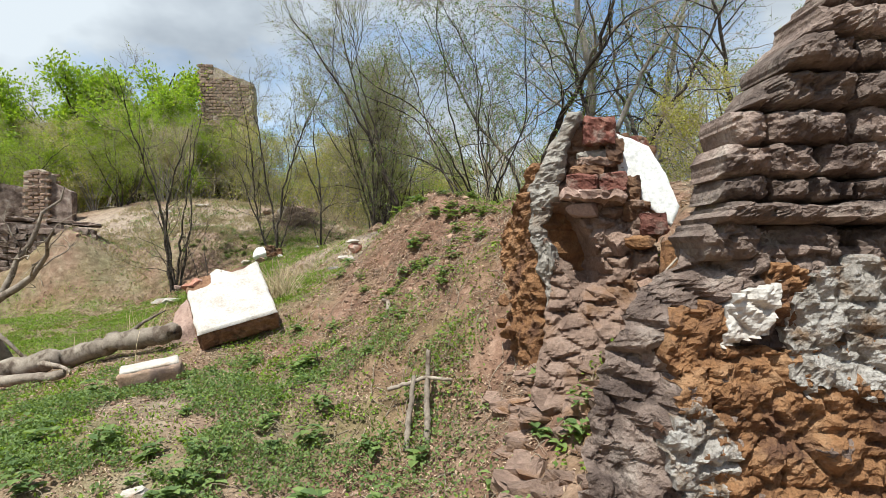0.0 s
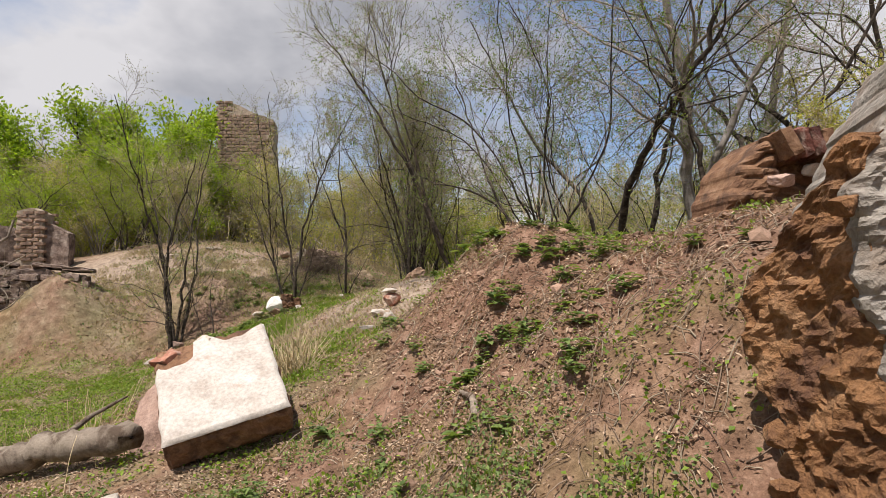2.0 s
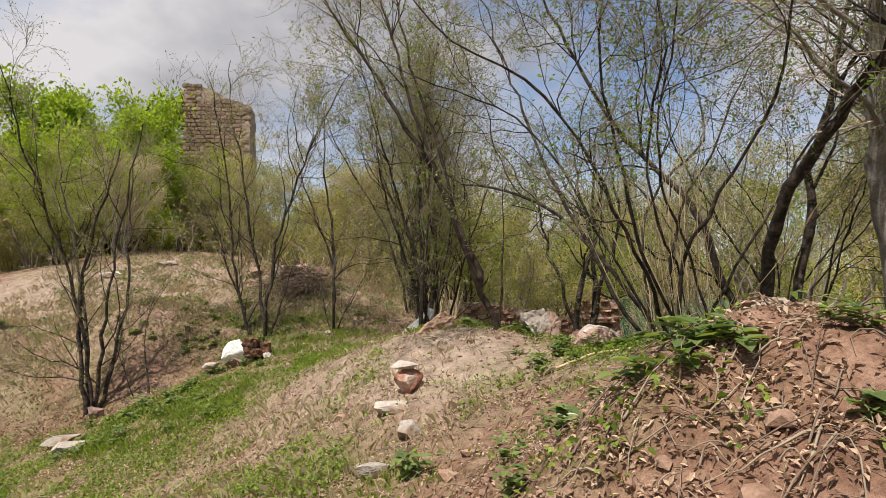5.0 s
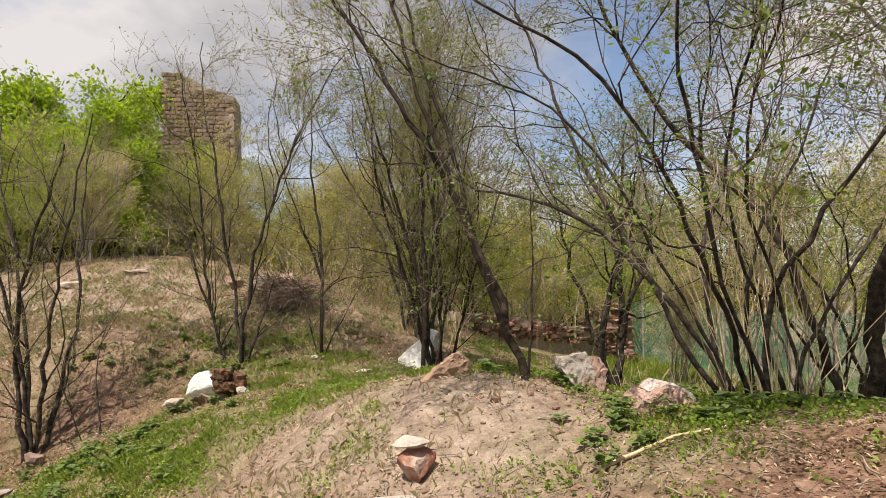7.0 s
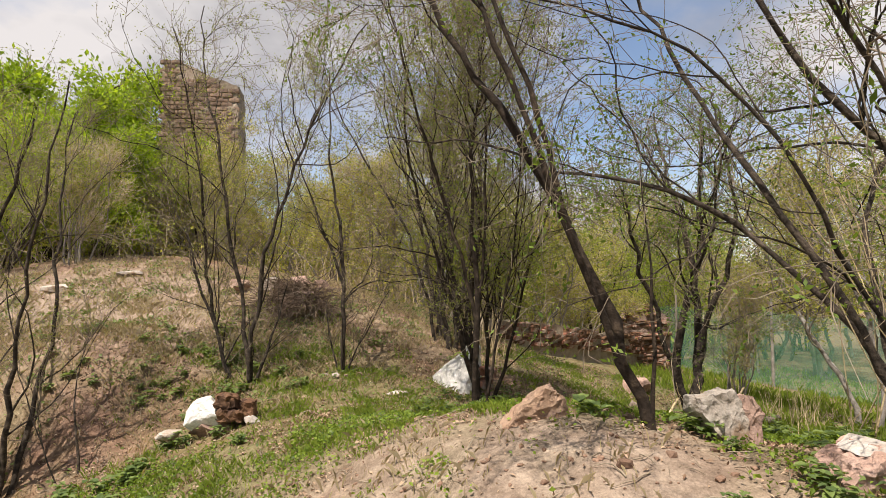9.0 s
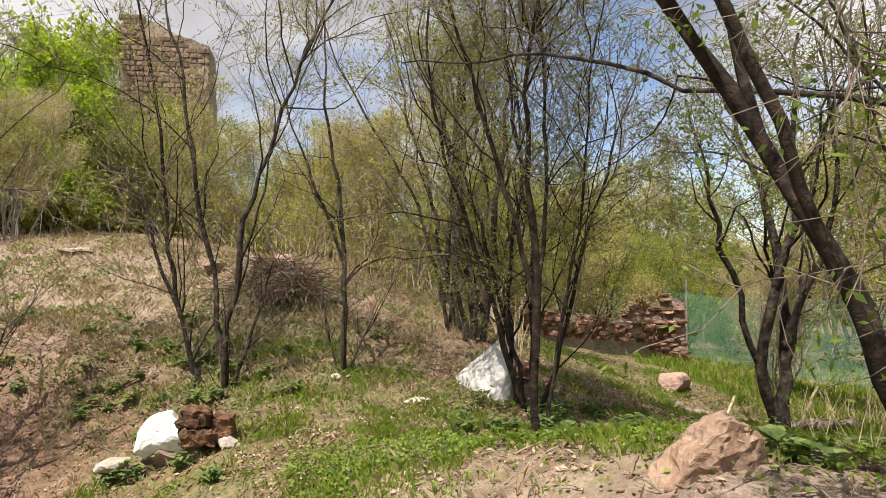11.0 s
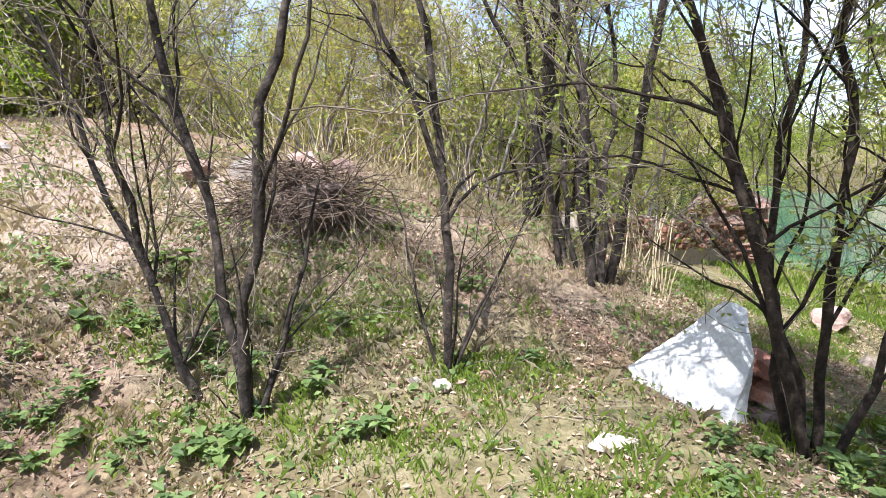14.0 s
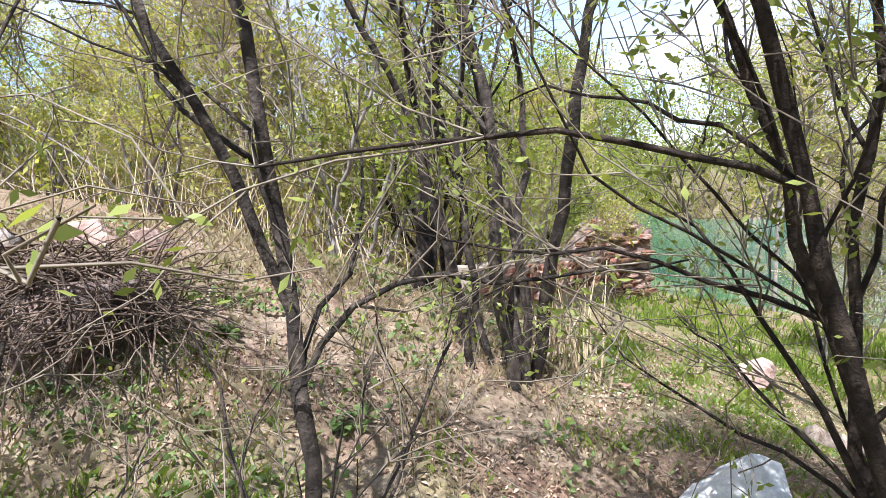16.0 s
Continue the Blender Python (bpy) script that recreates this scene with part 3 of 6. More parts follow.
t4 = tree_meshes("crooked", 14, (((0, 0, 0), (0.07, 0.02, 1), 4.2, 0.026), (0.3, (-0.35, 0.1, 1), 2.2, 0.018), ((0.02, 0.03, 0), (0.3, 0.1, 0.9), 1.2, 0.012), ((-0.03, 0, 0), (-0.3, 0.1, 0.9), 1.1, 0.012), ((0, -0.04, 0), (0.1, -0.3, 0.9), 1.0, 0.011), ((0.03, 0.02, 0), (0.42, -0.1, 0.9), 0.9, 0.01)), 7, 5, 4, 9, (0.027, 0.012), (20, 55), 0.13, 0.04, BARK, LEAF_NEAR, 0.12, stem_crook=0.05)
plant_tree(t4, -3.14, 14.86, 0, 1.0, "crooked single-trunk sapling with shoots at its foot", SAPLINGS)
sap = tree_meshes("shoot", 15, fan_stems(5, 2, 1.5, (4, 14), 0.012), 5, 4, 2, 7, (0.032, 0.014), (25, 50), 0.14, 0.04, BARK, LEAF)
plant_tree(sap, -5.46, 13.29, 0, 1.0, "knee-high leafless sapling among weeds", SAPLINGS)

# brushy trees beside the white boulder
tA = tree_meshes("broom_a", 21, (((0, 0, 0), (-0.04, 0, 1), 4.6, 0.028), ((0.14, 0.08, 0), (0.16, 0.1, 1), 4.2, 0.013), (0.2, (-0.22, 0.12, 1), 4.0, 0.018), (0.25, (0.2, -0.05, 1), 3.4, 0.016)), 16, 8, 4, 8, (0.028, 0.013), (18, 44), 0.11, 0.06, BARK_BROWN, LEAF_NEAR, 0.2, stem_crook=0.05)
plant_tree(tA, -1.58, 13.12, 20, 1.0, "brushy tree with a dark trunk and brown upright twigs", "brushy trees by the boulder")
tB = tree_meshes("broom_b", 22, (((0, 0, 0), (-0.21, 0.0, 1), 4.4, 0.028), ((0.06, 0.04, 0), (0.04, 0.14, 1), 4.4, 0.024), ((-0.05, 0.06, 0), (-0.08, 0.2, 1), 4.2, 0.022), ((0.08, -0.04, 0), (0.2, 0.0, 1), 3.6, 0.02), ((0, 0.02, 0), (-0.16, 0.05, 1), 4.0, 0.022)), 11, 7, 4, 8, (0.036, 0.015), (24, 52), 0.11, 0.05, BARK_BROWN, LEAF_NEAR, 0.1, stem_crook=0.05)
plant_tree(tB, -1.46, 14.16, 0, 1.0, "twisting brown-barked tree leaning over the boulder", "brushy trees by the boulder")
tM = tree_meshes("stool", 23, fan_stems(9, 8, 5.2, (5, 22), 0.038, 0.3), 7, 6, 4, 9, (0.04, 0.017), (14, 40), 0.09, 0.06, BARK, LEAF_NEAR, 0.4)
plant_tree(tM, -1.78, 16.5, 0, 1.0, "stool of dark upright stems at the foot of the mound", "trees at the mound")
tN = tree_meshes("pole", 24, (((0, 0, 0), (0.02, 0.05, 1), 5.2, 0.06), ((0.1, 0.1, 0), (0.14, 0.1, 1), 4.6, 0.04)), 9, 6, 4, 9, (0.04, 0.017), (18, 45), 0.08, 0.05, BARK, LEAF_NEAR, 0.4)
plant_tree(tN, -2.07, 17.65, 0, 1.0, "straight pole-like tree on the mound's shoulder", "trees at the mound")
tR = tree_meshes("field_edge", 25, (((0, 0, 0), (-0.16, 0, 1), 3.9, 0.055), ((0.06, 0, 0.1), (0.1, 0.1, 1), 4.2, 0.05), ((0.1, 0.05, 0), (0.3, 0.1, 1), 3.8, 0.04), (0.22, (-0.6, 0.05, 0.8), 2.6, 0.032)), 8, 6, 4, 9, (0.04, 0.017), (20, 55), 0.12, 0.03, BARK, LEAF)
plant_tree(tR, 0.95, 14.45, 0, 1.0, "grey-brown tree with three trunks at the field's edge", "trees at the field's edge")

# leaning tree and the row behind the bank, arching over the way
tL = tree_meshes("leaner", 31, (((0, 0, 0), (-0.27, 0.1, 0.95), 5.2, 0.034), (0.1, (-0.34, 0.14, 0.95), 4.8, 0.024), (0.3, (-0.2, 0.1, 1), 3.8, 0.02), ((0.02, 0.04, 0), (0.12, 0.1, 1), 1.7, 0.012)), 8, 5, 4, 8, (0.027, 0.012), (14, 34), 0.08, 0.02, BARK_BROWN, LEAF_NEAR, 0.5, stem_crook=0.045)
plant_tree(tL, -0.72, 10.95, 0, 1.0, "brown leaning tree forked low, bare below", "leaning trees over the way")
tC = tree_meshes("archer", 32, fan_stems(13, 11, 5.8, (3, 20), 0.021, 0.4, (-0.24, -0.08)), 7, 7, 5, 7, (0.036, 0.015), (18, 48), 0.14, 0.0, BARK, LEAF, 0.3, 0.55, 0.02)
plant_tree(tC, 1.0, 10.8, 0, 1.0, "many-stemmed tree leaning out over the dirt way", "leaning trees over the way")
tD = tree_meshes("tall", 33, (((0, 0, 0), (-0.24, -0.1, 1), 6.2, 0.055), ((0.1, 0.05, 0), (0.1, 0.1, 1), 6.4, 0.045), ((-0.1, 0.1, 0), (-0.42, 0.05, 1), 5.4, 0.036)), 9, 7, 5, 7, (0.036, 0.015), (22, 55), 0.1, 0.0, BARK, LEAF, 0.3, 0.55, 0.02)
plant_tree(tD, 1.95, 10.9, 0, 1.0, "tall dark tree with a wide leafy crown", "leaning trees over the way")
tE = tree_meshes("pale", 34, (((0, 0, 0), (-0.1, -0.02, 1), 6.8, 0.09), (0.19, (0.25, 0, 1), 5.0, 0.05)), 10, 7, 5, 6, (0.036, 0.015), (22, 55), 0.08, 0.01, BARK_GREY, LEAF, 0.3, 0.55, 0.02)
plant_tree(tE, 2.85, 10.5, 0, 1.0, "pale grey trunk with sparse fine foliage", "leaning trees over the way")
plant_tree(tE, 3.9, 11.2, 130, 0.95, "pale grey trunk with sparse fine foliage", "leaning trees over the way")
plant_tree(tD, 5.0, 9.2, 200, 1.0, "tall dark tree with a wide leafy crown", "leaning trees over the way")
plant_tree(tC, 3.2, 13.2, 60, 0.9, "many-stemmed tree leaning out over the slope", "leaning trees over the way")
plant_tree(tD, 2.9, 9.3, 150, 0.85, "tall dark tree behind the brick fragment", "leaning trees over the way")
plant_tree(tE, 6.0, 6.0, 60, 1.0, "pale grey trunk with sparse fine foliage", "leaning trees over the way")

# bright spring tree by the ruin, and the thicket all round
tG = tree_meshes("spring", 41, fan_stems(17, 7, 6.0, (3, 17), 0.09, 0.5), 10, 7, 5, 14, (0.15, 0.07), (22, 52), 0.1, 0.02, BARK, LEAF_BRIGHT, 0.12, 0.7, 0.0, 0.3, 0.005)
plant_tree(tG, -13.4, 23.4, 0, 1.1, "broad tree in bright yellow-green spring leaf", "spring-green trees by the ruin")
plant_tree(tG, -17.6, 23.0, 100, 0.66, "smaller tree in bright yellow-green spring leaf", "spring-green trees by the ruin")
plant_tree(tG, -15.6, 25.2, 50, 0.9, "broad tree in bright yellow-green spring leaf", "spring-green trees by the ruin")
plant_tree(tG, -11.6, 21.9, 290, 0.72, "smaller tree in bright yellow-green spring leaf", "spring-green trees by the ruin")
plant_tree(tG, -12.2, 24.9, 20, 0.85, "broad tree in bright yellow-green spring leaf", "spring-green trees by the ruin")
plant_tree(tG, -14.8, 19.6, 150, 0.5, "smaller tree in bright yellow-green spring leaf", "spring-green trees by the ruin")
plant_tree(tG, -9.9, 21.2, 75, 0.58, "smaller tree in bright yellow-green spring leaf", "spring-green trees by the ruin")
plant_tree(tG, -21.5, 27.0, 200, 0.8, "broad tree in bright yellow-green spring leaf", "spring-green trees by the ruin")
thick = [
    tree_meshes("thicket_olive", 51, fan_stems(19, 8, 4.4, (4, 26), 0.035, 0.4), 7, 6, 4, 10, (0.07, 0.032), (15, 45), 0.12, 0.05, BARK_GREY, LEAF_OLIVE, 0.15, 0.5, 0.0, 0.2, 0.004),
    tree_meshes("thicket_bare", 52, fan_stems(23, 8, 4.0, (4, 24), 0.03, 0.4), 8, 7, 4, 4, (0.06, 0.026), (15, 42), 0.11, 0.06, BARK_GREY, LEAF_OLIVE, 0.15, 0.5, 0.0, 0.2, 0.004),
    tree_meshes("thicket_green", 53, fan_stems(29, 7, 4.6, (6, 34), 0.045, 0.4), 8, 6, 4, 11, (0.075, 0.034), (20, 55), 0.12, 0.03, BARK, LEAF_FRESH, 0.12, 0.5, 0.0, 0.25, 0.004),
    tree_meshes("thicket_tall", 54, fan_stems(31, 3, 6.5, (3, 16), 0.07, 0.4), 10, 7, 4, 8, (0.07, 0.032), (20, 55), 0.12, 0.03, BARK_GREY, LEAF_OLIVE, 0.25, 0.6, 0.0, 0.25, 0.004),
]
THICK_LABELS = ("olive-green brushy shrub of upright stems", "leafless shrub of grey-brown brushy stems", "rounded shrub in fresh green leaf", "tall thin-crowned grey tree behind shrubs")


def plant_thicket():
    rng = random.Random(77)
    spots = [(-8.9, 18.6, 1, 0.62), (-10.2, 18.4, 2, 0.6), (-13.2, 17.5, 2, 0.75), (-12.0, 20.0, 0, 0.8), (-15, 15, 2, 0.8), (-14, 11.5, 2, 0.65), (-15.5, 8, 0, 0.7),
             (-6.4, 23.5, 0, 0.75), (-9.9, 23.4, 0, 0.8), (-8.6, 23.2, 2, 0.82), (-10.9, 22.4, 0, 0.62), (-7.6, 22.6, 0, 0.8), (-9.0, 21.6, 1, 0.6), (-4.6, 21.6, 0, 0.8), (-3.4, 20.8, 1, 0.85), (-2.2, 20.4, 0, 1.0), (-0.9, 20.8, 2, 0.85), (0.3, 21.5, 0, 0.8), (1.6, 23.5, 0, 0.75), (2.6, 25, 2, 0.85), (5.4, 26.2, 2, 0.8), (6.6, 24.0, 1, 0.7),
             (8.6, 24, 3, 1.25), (9.5, 28, 2, 1.5), (11.5, 25, 3, 1.3), (12.5, 21, 2, 1.5), (11, 18, 3, 1.2), (13.5, 29, 3, 1.4), (7.2, 28.5, 3, 1.2), (6.0, 31, 2, 1.5), (13, 15.5, 2, 1.4), (3.4, 18.3, 1, 0.6), (4.2, 16.0, 3, 0.8), (6.2, 14, 3, 0.9), (6.5, 10.5, 0, 0.8), (4.2, 8.4, 0, 0.6), (7.5, 7.5, 2, 0.8), (5, 5, 1, 0.6), (7, 3, 0, 0.7)]
    for _ in range(400):
        x, y = rng.uniform(-30, 22), rng.uniform(19.5, 42)
        if any(math.hypot(x - a, y - b) < 2.2 for a, b, *_ in spots) or len(spots) > 92:
            continue
        if -13 < x < -6.5 and y < 26.5 or (x > 3 and y < 26) or (x > -1 and y < 23.5) or (-7 < x < -2.5 and y < 22.5):
            continue
        kind = rng.choice((0, 1, 1, 2, 3))
        tall = 0.8 if -0.52 < x / y < -0.22 else 1.1
        spots.append((x, y, kind, rng.uniform(0.75, 1.15) * tall))
    for _ in range(60):
        x, y = rng.choice((rng.uniform(-26, -15), rng.uniform(8, 22))), rng.uniform(-8, 18)
        if any(math.hypot(x - a, y - b) < 2.8 for a, b, *_ in spots) or len(spots) > 118:
            continue
        spots.append((x, y, rng.choice((0, 1, 2, 3)), rng.uniform(0.7, 1.1)))
    for _ in range(200):
        x, y = rng.uniform(-16, 9), rng.uniform(20.2, 31)
        if any(math.hypot(x - a, y - b) < 1.1 for a, b, *_ in spots) or len(spots) > 168 or (x > 1.5 and y < 25.5) or (x > -1.5 and y < 22):
            continue
        spots.append((x, y, rng.choice((0, 0, 1, 2)), rng.uniform(0.28, 0.5)))
    for x, y, kind, s in spots:
        plant_tree(thick[kind], x, y, rng.uniform(0, 360), s, THICK_LABELS[kind], "background thicket", "tree" if kind == 3 else "shrub", "tree" if kind == 3 else "shrub")


plant_thicket()


# ---- ruins ----
BRICKS_PALE = lump_brick_meshes("pale_brick", BRICK_PALE, 6, (0.27, 0.13, 0.075), 0.012, 3)
BRICKS_RED = lump_brick_meshes("old_brick", BRICK, 6, (0.27, 0.13, 0.075), 0.02, 30, 2)
BRICKS_BROWN = lump_brick_meshes("brown_brick", BROWN_BRICK, 5, (0.27, 0.14, 0.078), 0.024, 45, 2)
BLOCKS = lump_brick_meshes("adobe_block", ADOBE, 8, (0.34, 0.22, 0.14), 0.026, 60, 3, False)
RUBBLE = lump_brick_meshes("rubble_block", FRAG, 8, (0.24, 0.17, 0.12), 0.045, 90, 2)


def lay_bricks(parent, meshes, length, height, depth, seed, step=(0.285, 0.092), edge=None, ragged=0.02, both_ends=True, cap=None, tilt=2.0, scale=1.0, limit=300):
    """Courses of single bricks proud of a mortar core, along local x, rising along z. edge(z) gives the left and right ends of a course."""
    rng = random.Random(seed)
    row, z, count = 0, step[1] / 2, 0
    while z < height:
        lo, hi = edge(z) if edge else (0, length)
        x = lo + (step[0] / 2 if row % 2 else 0.0)
        while x < hi and count < limit:
            if rng.random() > 0.04:
                for side in ((-1, 1) if depth > 0.2 else (-1,)):
                    b = new("brick", rng.choice(meshes))
                    b.matrix_basis = pose(x, side * (depth / 2 - 0.05) + rng.uniform(-ragged, ragged), z + rng.uniform(-0.006, 0.006),
                                          rng.uniform(-tilt, tilt), rng.uniform(-tilt, tilt), rng.uniform(-tilt, tilt) * 1.5) @ Matrix.Diagonal((scale * rng.uniform(0.9, 1.04), 1, 1, 1))
                    b.parent = parent
                    count += 1
            x += step[0]
        z += step[1]
        row += 1
    return count


def core(parent, polygon, depth, mat, seed, name="core", rough=0.02, seg=0.12, y0=0.0, smooth=False):
    """A mass of rough masonry: an outline in local x and z given depth, broken up and roughened."""
    bm = bmesh.new()
    lo, hi = [bm.verts.new((x, y0 - depth / 2, z)) for x, z in polygon], [bm.verts.new((x, y0 + depth / 2, z)) for x, z in polygon]
    bm.faces.new(lo)
    bm.faces.new(hi[::-1])
    n = len(polygon)
    for i in range(n):
        bm.faces.new((lo[i], hi[i], hi[(i + 1) % n], lo[(i + 1) % n]))
    bmesh.ops.triangulate(bm, faces=bm.faces)
    for _ in range(6):
        long = [e for e in bm.edges if e.calc_length() > seg]
        if not long:
            break
        bmesh.ops.subdivide_edges(bm, edges=long, cuts=1)
        bmesh.ops.triangulate(bm, faces=[f for f in bm.faces if len(f.verts) > 3])
    wobble(bm, rough, seg * 2.2, seed)
    wobble(bm, rough * 0.45, seg * 0.8, seed + 1)
    bmesh.ops.recalc_face_normals(bm, faces=bm.faces)
    return part(name, bm, mat, parent, "", smooth)


def table(*pairs):
    """A width that changes with height, from pairs of height and width."""
    zs, xs = [p[0] for p in pairs], [p[1] for p in pairs]
    return lambda z: float(np.interp(z, zs, xs))


def stones_at(x, z, size, seed):
    """Broken blockwork: how far a place lies from the nearest joint, and a value of its own for each block."""
    d, p = noise.voronoi(Vector((x / size[0], z / size[1], seed * 3.7)))
    return d[1] - d[0], noise.noise(p[0] * 5.3 + Vector((seed, 0, 0)))


def rough(x, z, cell, seed):
    p = Vector((x / cell, seed * 5.1, z / cell))
    return noise.noise(p) + 0.5 * noise.noise(p * 2.2) + 0.28 * noise.noise(p * 4.7)


def relief(parent, name, z0, z1, lo, hi, front, back, mat, step=0.02, ragged=0.02, seed=0, label="", slant=0.0):
    """A solid with a worked front: front(x, z) gives its depth; the sides, foot and top return to the back."""
    nz = max(4, int((z1 - z0) / step))
    nx = max(4, int(max(hi(z0) - lo(z0), hi(z1) - lo(z1), hi((z0 + z1) / 2) - lo((z0 + z1) / 2)) / step))
    rows = []
    for j in range(-1, nz + 2):
        z = z0 + (z1 - z0) * min(max(j, 0), nz) / nz
        a, b = lo(z) + ragged * rough(1.0, z, 0.09, seed), hi(z) + ragged * rough(2.0, z, 0.09, seed)
        row = []
        for i in range(-1, nx + 2):
            x = a + (b - a) * min(max(i, 0), nx) / nx
            rim = min(i, nx - i, j, nz - j)
            wave = ragged * 0.6 * rough(x, 7.0, 0.15, seed) * (j >= nz - 1)
            row.append((x + (slant if i < 0 else 0.0), back if rim < 0 else front(x, z) + (0.03 if rim == 0 else 0.008 if rim == 1 else 0.0), z + wave))
        rows.append(row)
    w = nx + 3
    i = (np.arange(nz + 2)[:, None] * w + np.arange(nx + 2)[None]).ravel()
    me = mesh_from(name, np.array(rows).reshape(-1, 3), np.stack([i, i + 1, i + w + 1, i + w], 1), mat, False)
    return adopt(new(name, me), parent, label)


def build_tower():
    base = land(-9.4, 25.3)
    t = thing("ruined_tower", "tall ruined brick tower with a broken slanting top", "ruin", pose(-10.55, 25.2, float(base) - 0.2, 0, 0, 6))
    h = 6.75
    core(t, ((0, 0), (2.25, 0), (2.32, h - 2.8), (2.25, h - 0.75), (1.5, h - 0.5), (0.78, h - 0.38), (0.65, h - 0.1), (0.05, h)), 0.9, MORTAR, 5, "core", 0.04, 0.25)
    rng = random.Random(8)
    z, row = 3.6, 0
    while z < h - 0.05:
        hi = 2.3 if z < h - 0.85 else 1.7 if z < h - 0.5 else 0.62
        x = 0.12 + (0.14 if row % 2 else 0)
        while x < hi - 0.05:
            b = new("brick", rng.choice(BRICKS_PALE))
            b.matrix_basis = pose(x, -0.42 + rng.uniform(-0.02, 0.02), z) @ Matrix.Diagonal((1.15, 1, 1.5, 1))
            b.parent = t
            x += 0.34
        z += 0.14
        row += 1


def build_far_wall():
    t = thing("ruined_brick_wall", "low stretch of ruined red brick wall under trees", "ruin", pose(-11.9, 24.6, float(land(-10.8, 24.6)) - 0.25, 0, 0, 3))
    core(t, ((0, 0), (2.6, 0), (2.6, 0.9), (2.1, 1.25), (1.2, 1.75), (0.4, 1.9), (0, 1.8)), 0.4, MORTAR, 6, "core", 0.03, 0.2)
    lay_bricks(t, BRICKS_RED, 2.5, 1.75, 0.46, 9, (0.34, 0.14), lambda z: (0.1, 2.55 if z < 0.9 else 2.55 - (z - 0.9) * 1.9), scale=1.2)


def build_pillar():
    t = thing("brick_pillar", "ruined brick pillar with a rendered side wall", "ruin", pose(-11.75, 16.4, float(land(-11.4, 16.4)) - 0.2, 0, 0, 8))
    core(t, ((0, 0), (0.62, 0), (0.6, 1.7), (0.3, 1.85), (0, 1.75)), 0.5, MORTAR, 7, "core", 0.03, 0.18)
    lay_bricks(t, BRICKS_PALE, 0.6, 1.75, 0.56, 10, (0.3, 0.098), lambda z: (0.1, 0.6))
    core(t, ((0.6, 0), (1.2, 0), (1.18, 1.2), (0.95, 1.32), (0.62, 1.5)), 0.3, ADOBE, 8, "side_wall", 0.03, 0.18)
    core(t, ((-2.6, 0), (-0.0, 0), (-0.0, 1.3), (-1.2, 1.5), (-2.6, 1.2)), 0.3, ADOBE, 9, "side_wall", 0.04, 0.18, 0.3)


def build_retaining_edge():
    t = thing("broken_wall_edge", "broken masonry edge above the green hollow", "ruin", pose(-8.65, 14.4, 0.85, 0, 0, 202))
    core(t, ((0, 0), (3.6, 0), (3.6, 1.2), (2.2, 1.3), (0.9, 1.28), (0, 1.15)), 0.5, ADOBE, 12, "core", 0.06, 0.15)
    lay_bricks(t, BLOCKS, 3.5, 1.2, 0.62, 13, (0.36, 0.15), lambda z: (0.1, 3.5), 0.05, tilt=5)
    for i, (x, z) in enumerate(((0.2, 1.3), (0.75, 1.36), (1.6, 1.4))):
        b = new("coping_slab", BLOCKS[i])
        b.matrix_basis = pose(x, 0, z, 4, -3, 10 * i) @ Matrix.Diagonal((1.7, 2.2, 0.6, 1))
        b.parent = t


def build_pile_wall():
    t = thing("brick_wall_ruin", "low ruined brick wall ending in a stepped brick stack", "ruin", pose(-1.3, 18.9, 0.55, 0, 0, 43))
    core(t, ((0, 0.6), (6.2, -0.3), (6.2, 0.75), (4.2, 0.95), (2.4, 1.25), (0.2, 1.45)), 0.4, MORTAR, 14, "core", 0.05, 0.2)
    rng = random.Random(15)
    for i in range(150):
        x = rng.uniform(0.1, 6.1)
        top = 1.45 - 0.12 * x
        z = top - rng.choice((0, 0.09, 0.18, 0.27, 0.36)) + 0.0
        b = new("brick", rng.choice(BRICKS_RED if rng.random() < 0.5 else BRICKS_BROWN))
        b.matrix_basis = pose(x, -0.2 + rng.uniform(-0.04, 0.04), z, rng.uniform(-4, 4), rng.uniform(-4, 4), rng.uniform(-6, 6))
        b.parent = t
    s = thing("brick_stack", "eroded stack of thin red brick courses", "ruin", pose(2.5, 23.4, 0.3, 0, 0, -12))
    core(s, ((0, 0), (1.5, -0.1), (1.5, 1.55), (1.0, 1.8), (0.4, 1.6), (0.05, 1.1)), 1.1, ADOBE, 16, "core", 0.04, 0.2)
    row, z = 0, 0.06
    while z < 1.9:
        lo, hi = (0.0 if z < 1.2 else (z - 1.2) * 0.75), (1.5 if z < 1.5 else 1.1)
        proud = rng.uniform(-0.05, 0.05)
        x = lo + (0.15 if row % 2 else 0.02)
        while x < hi:
            if rng.random() > 0.14:
                b = new("brick", rng.choice(BRICKS_RED if rng.random() < 0.45 else BRICKS_BROWN))
                b.matrix_basis = pose(x, -0.54 + proud + rng.uniform(-0.06, 0.04), z + rng.uniform(-0.012, 0.012), rng.uniform(-7, 7), rng.uniform(-5, 5), rng.uniform(-12, 12)) @ Matrix.Diagonal((rng.uniform(0.7, 1.1), 1, rng.uniform(0.8, 1.05), 1))
                b.parent = s
            x += rng.uniform(0.22, 0.31)
        z += 0.105
        row += 1


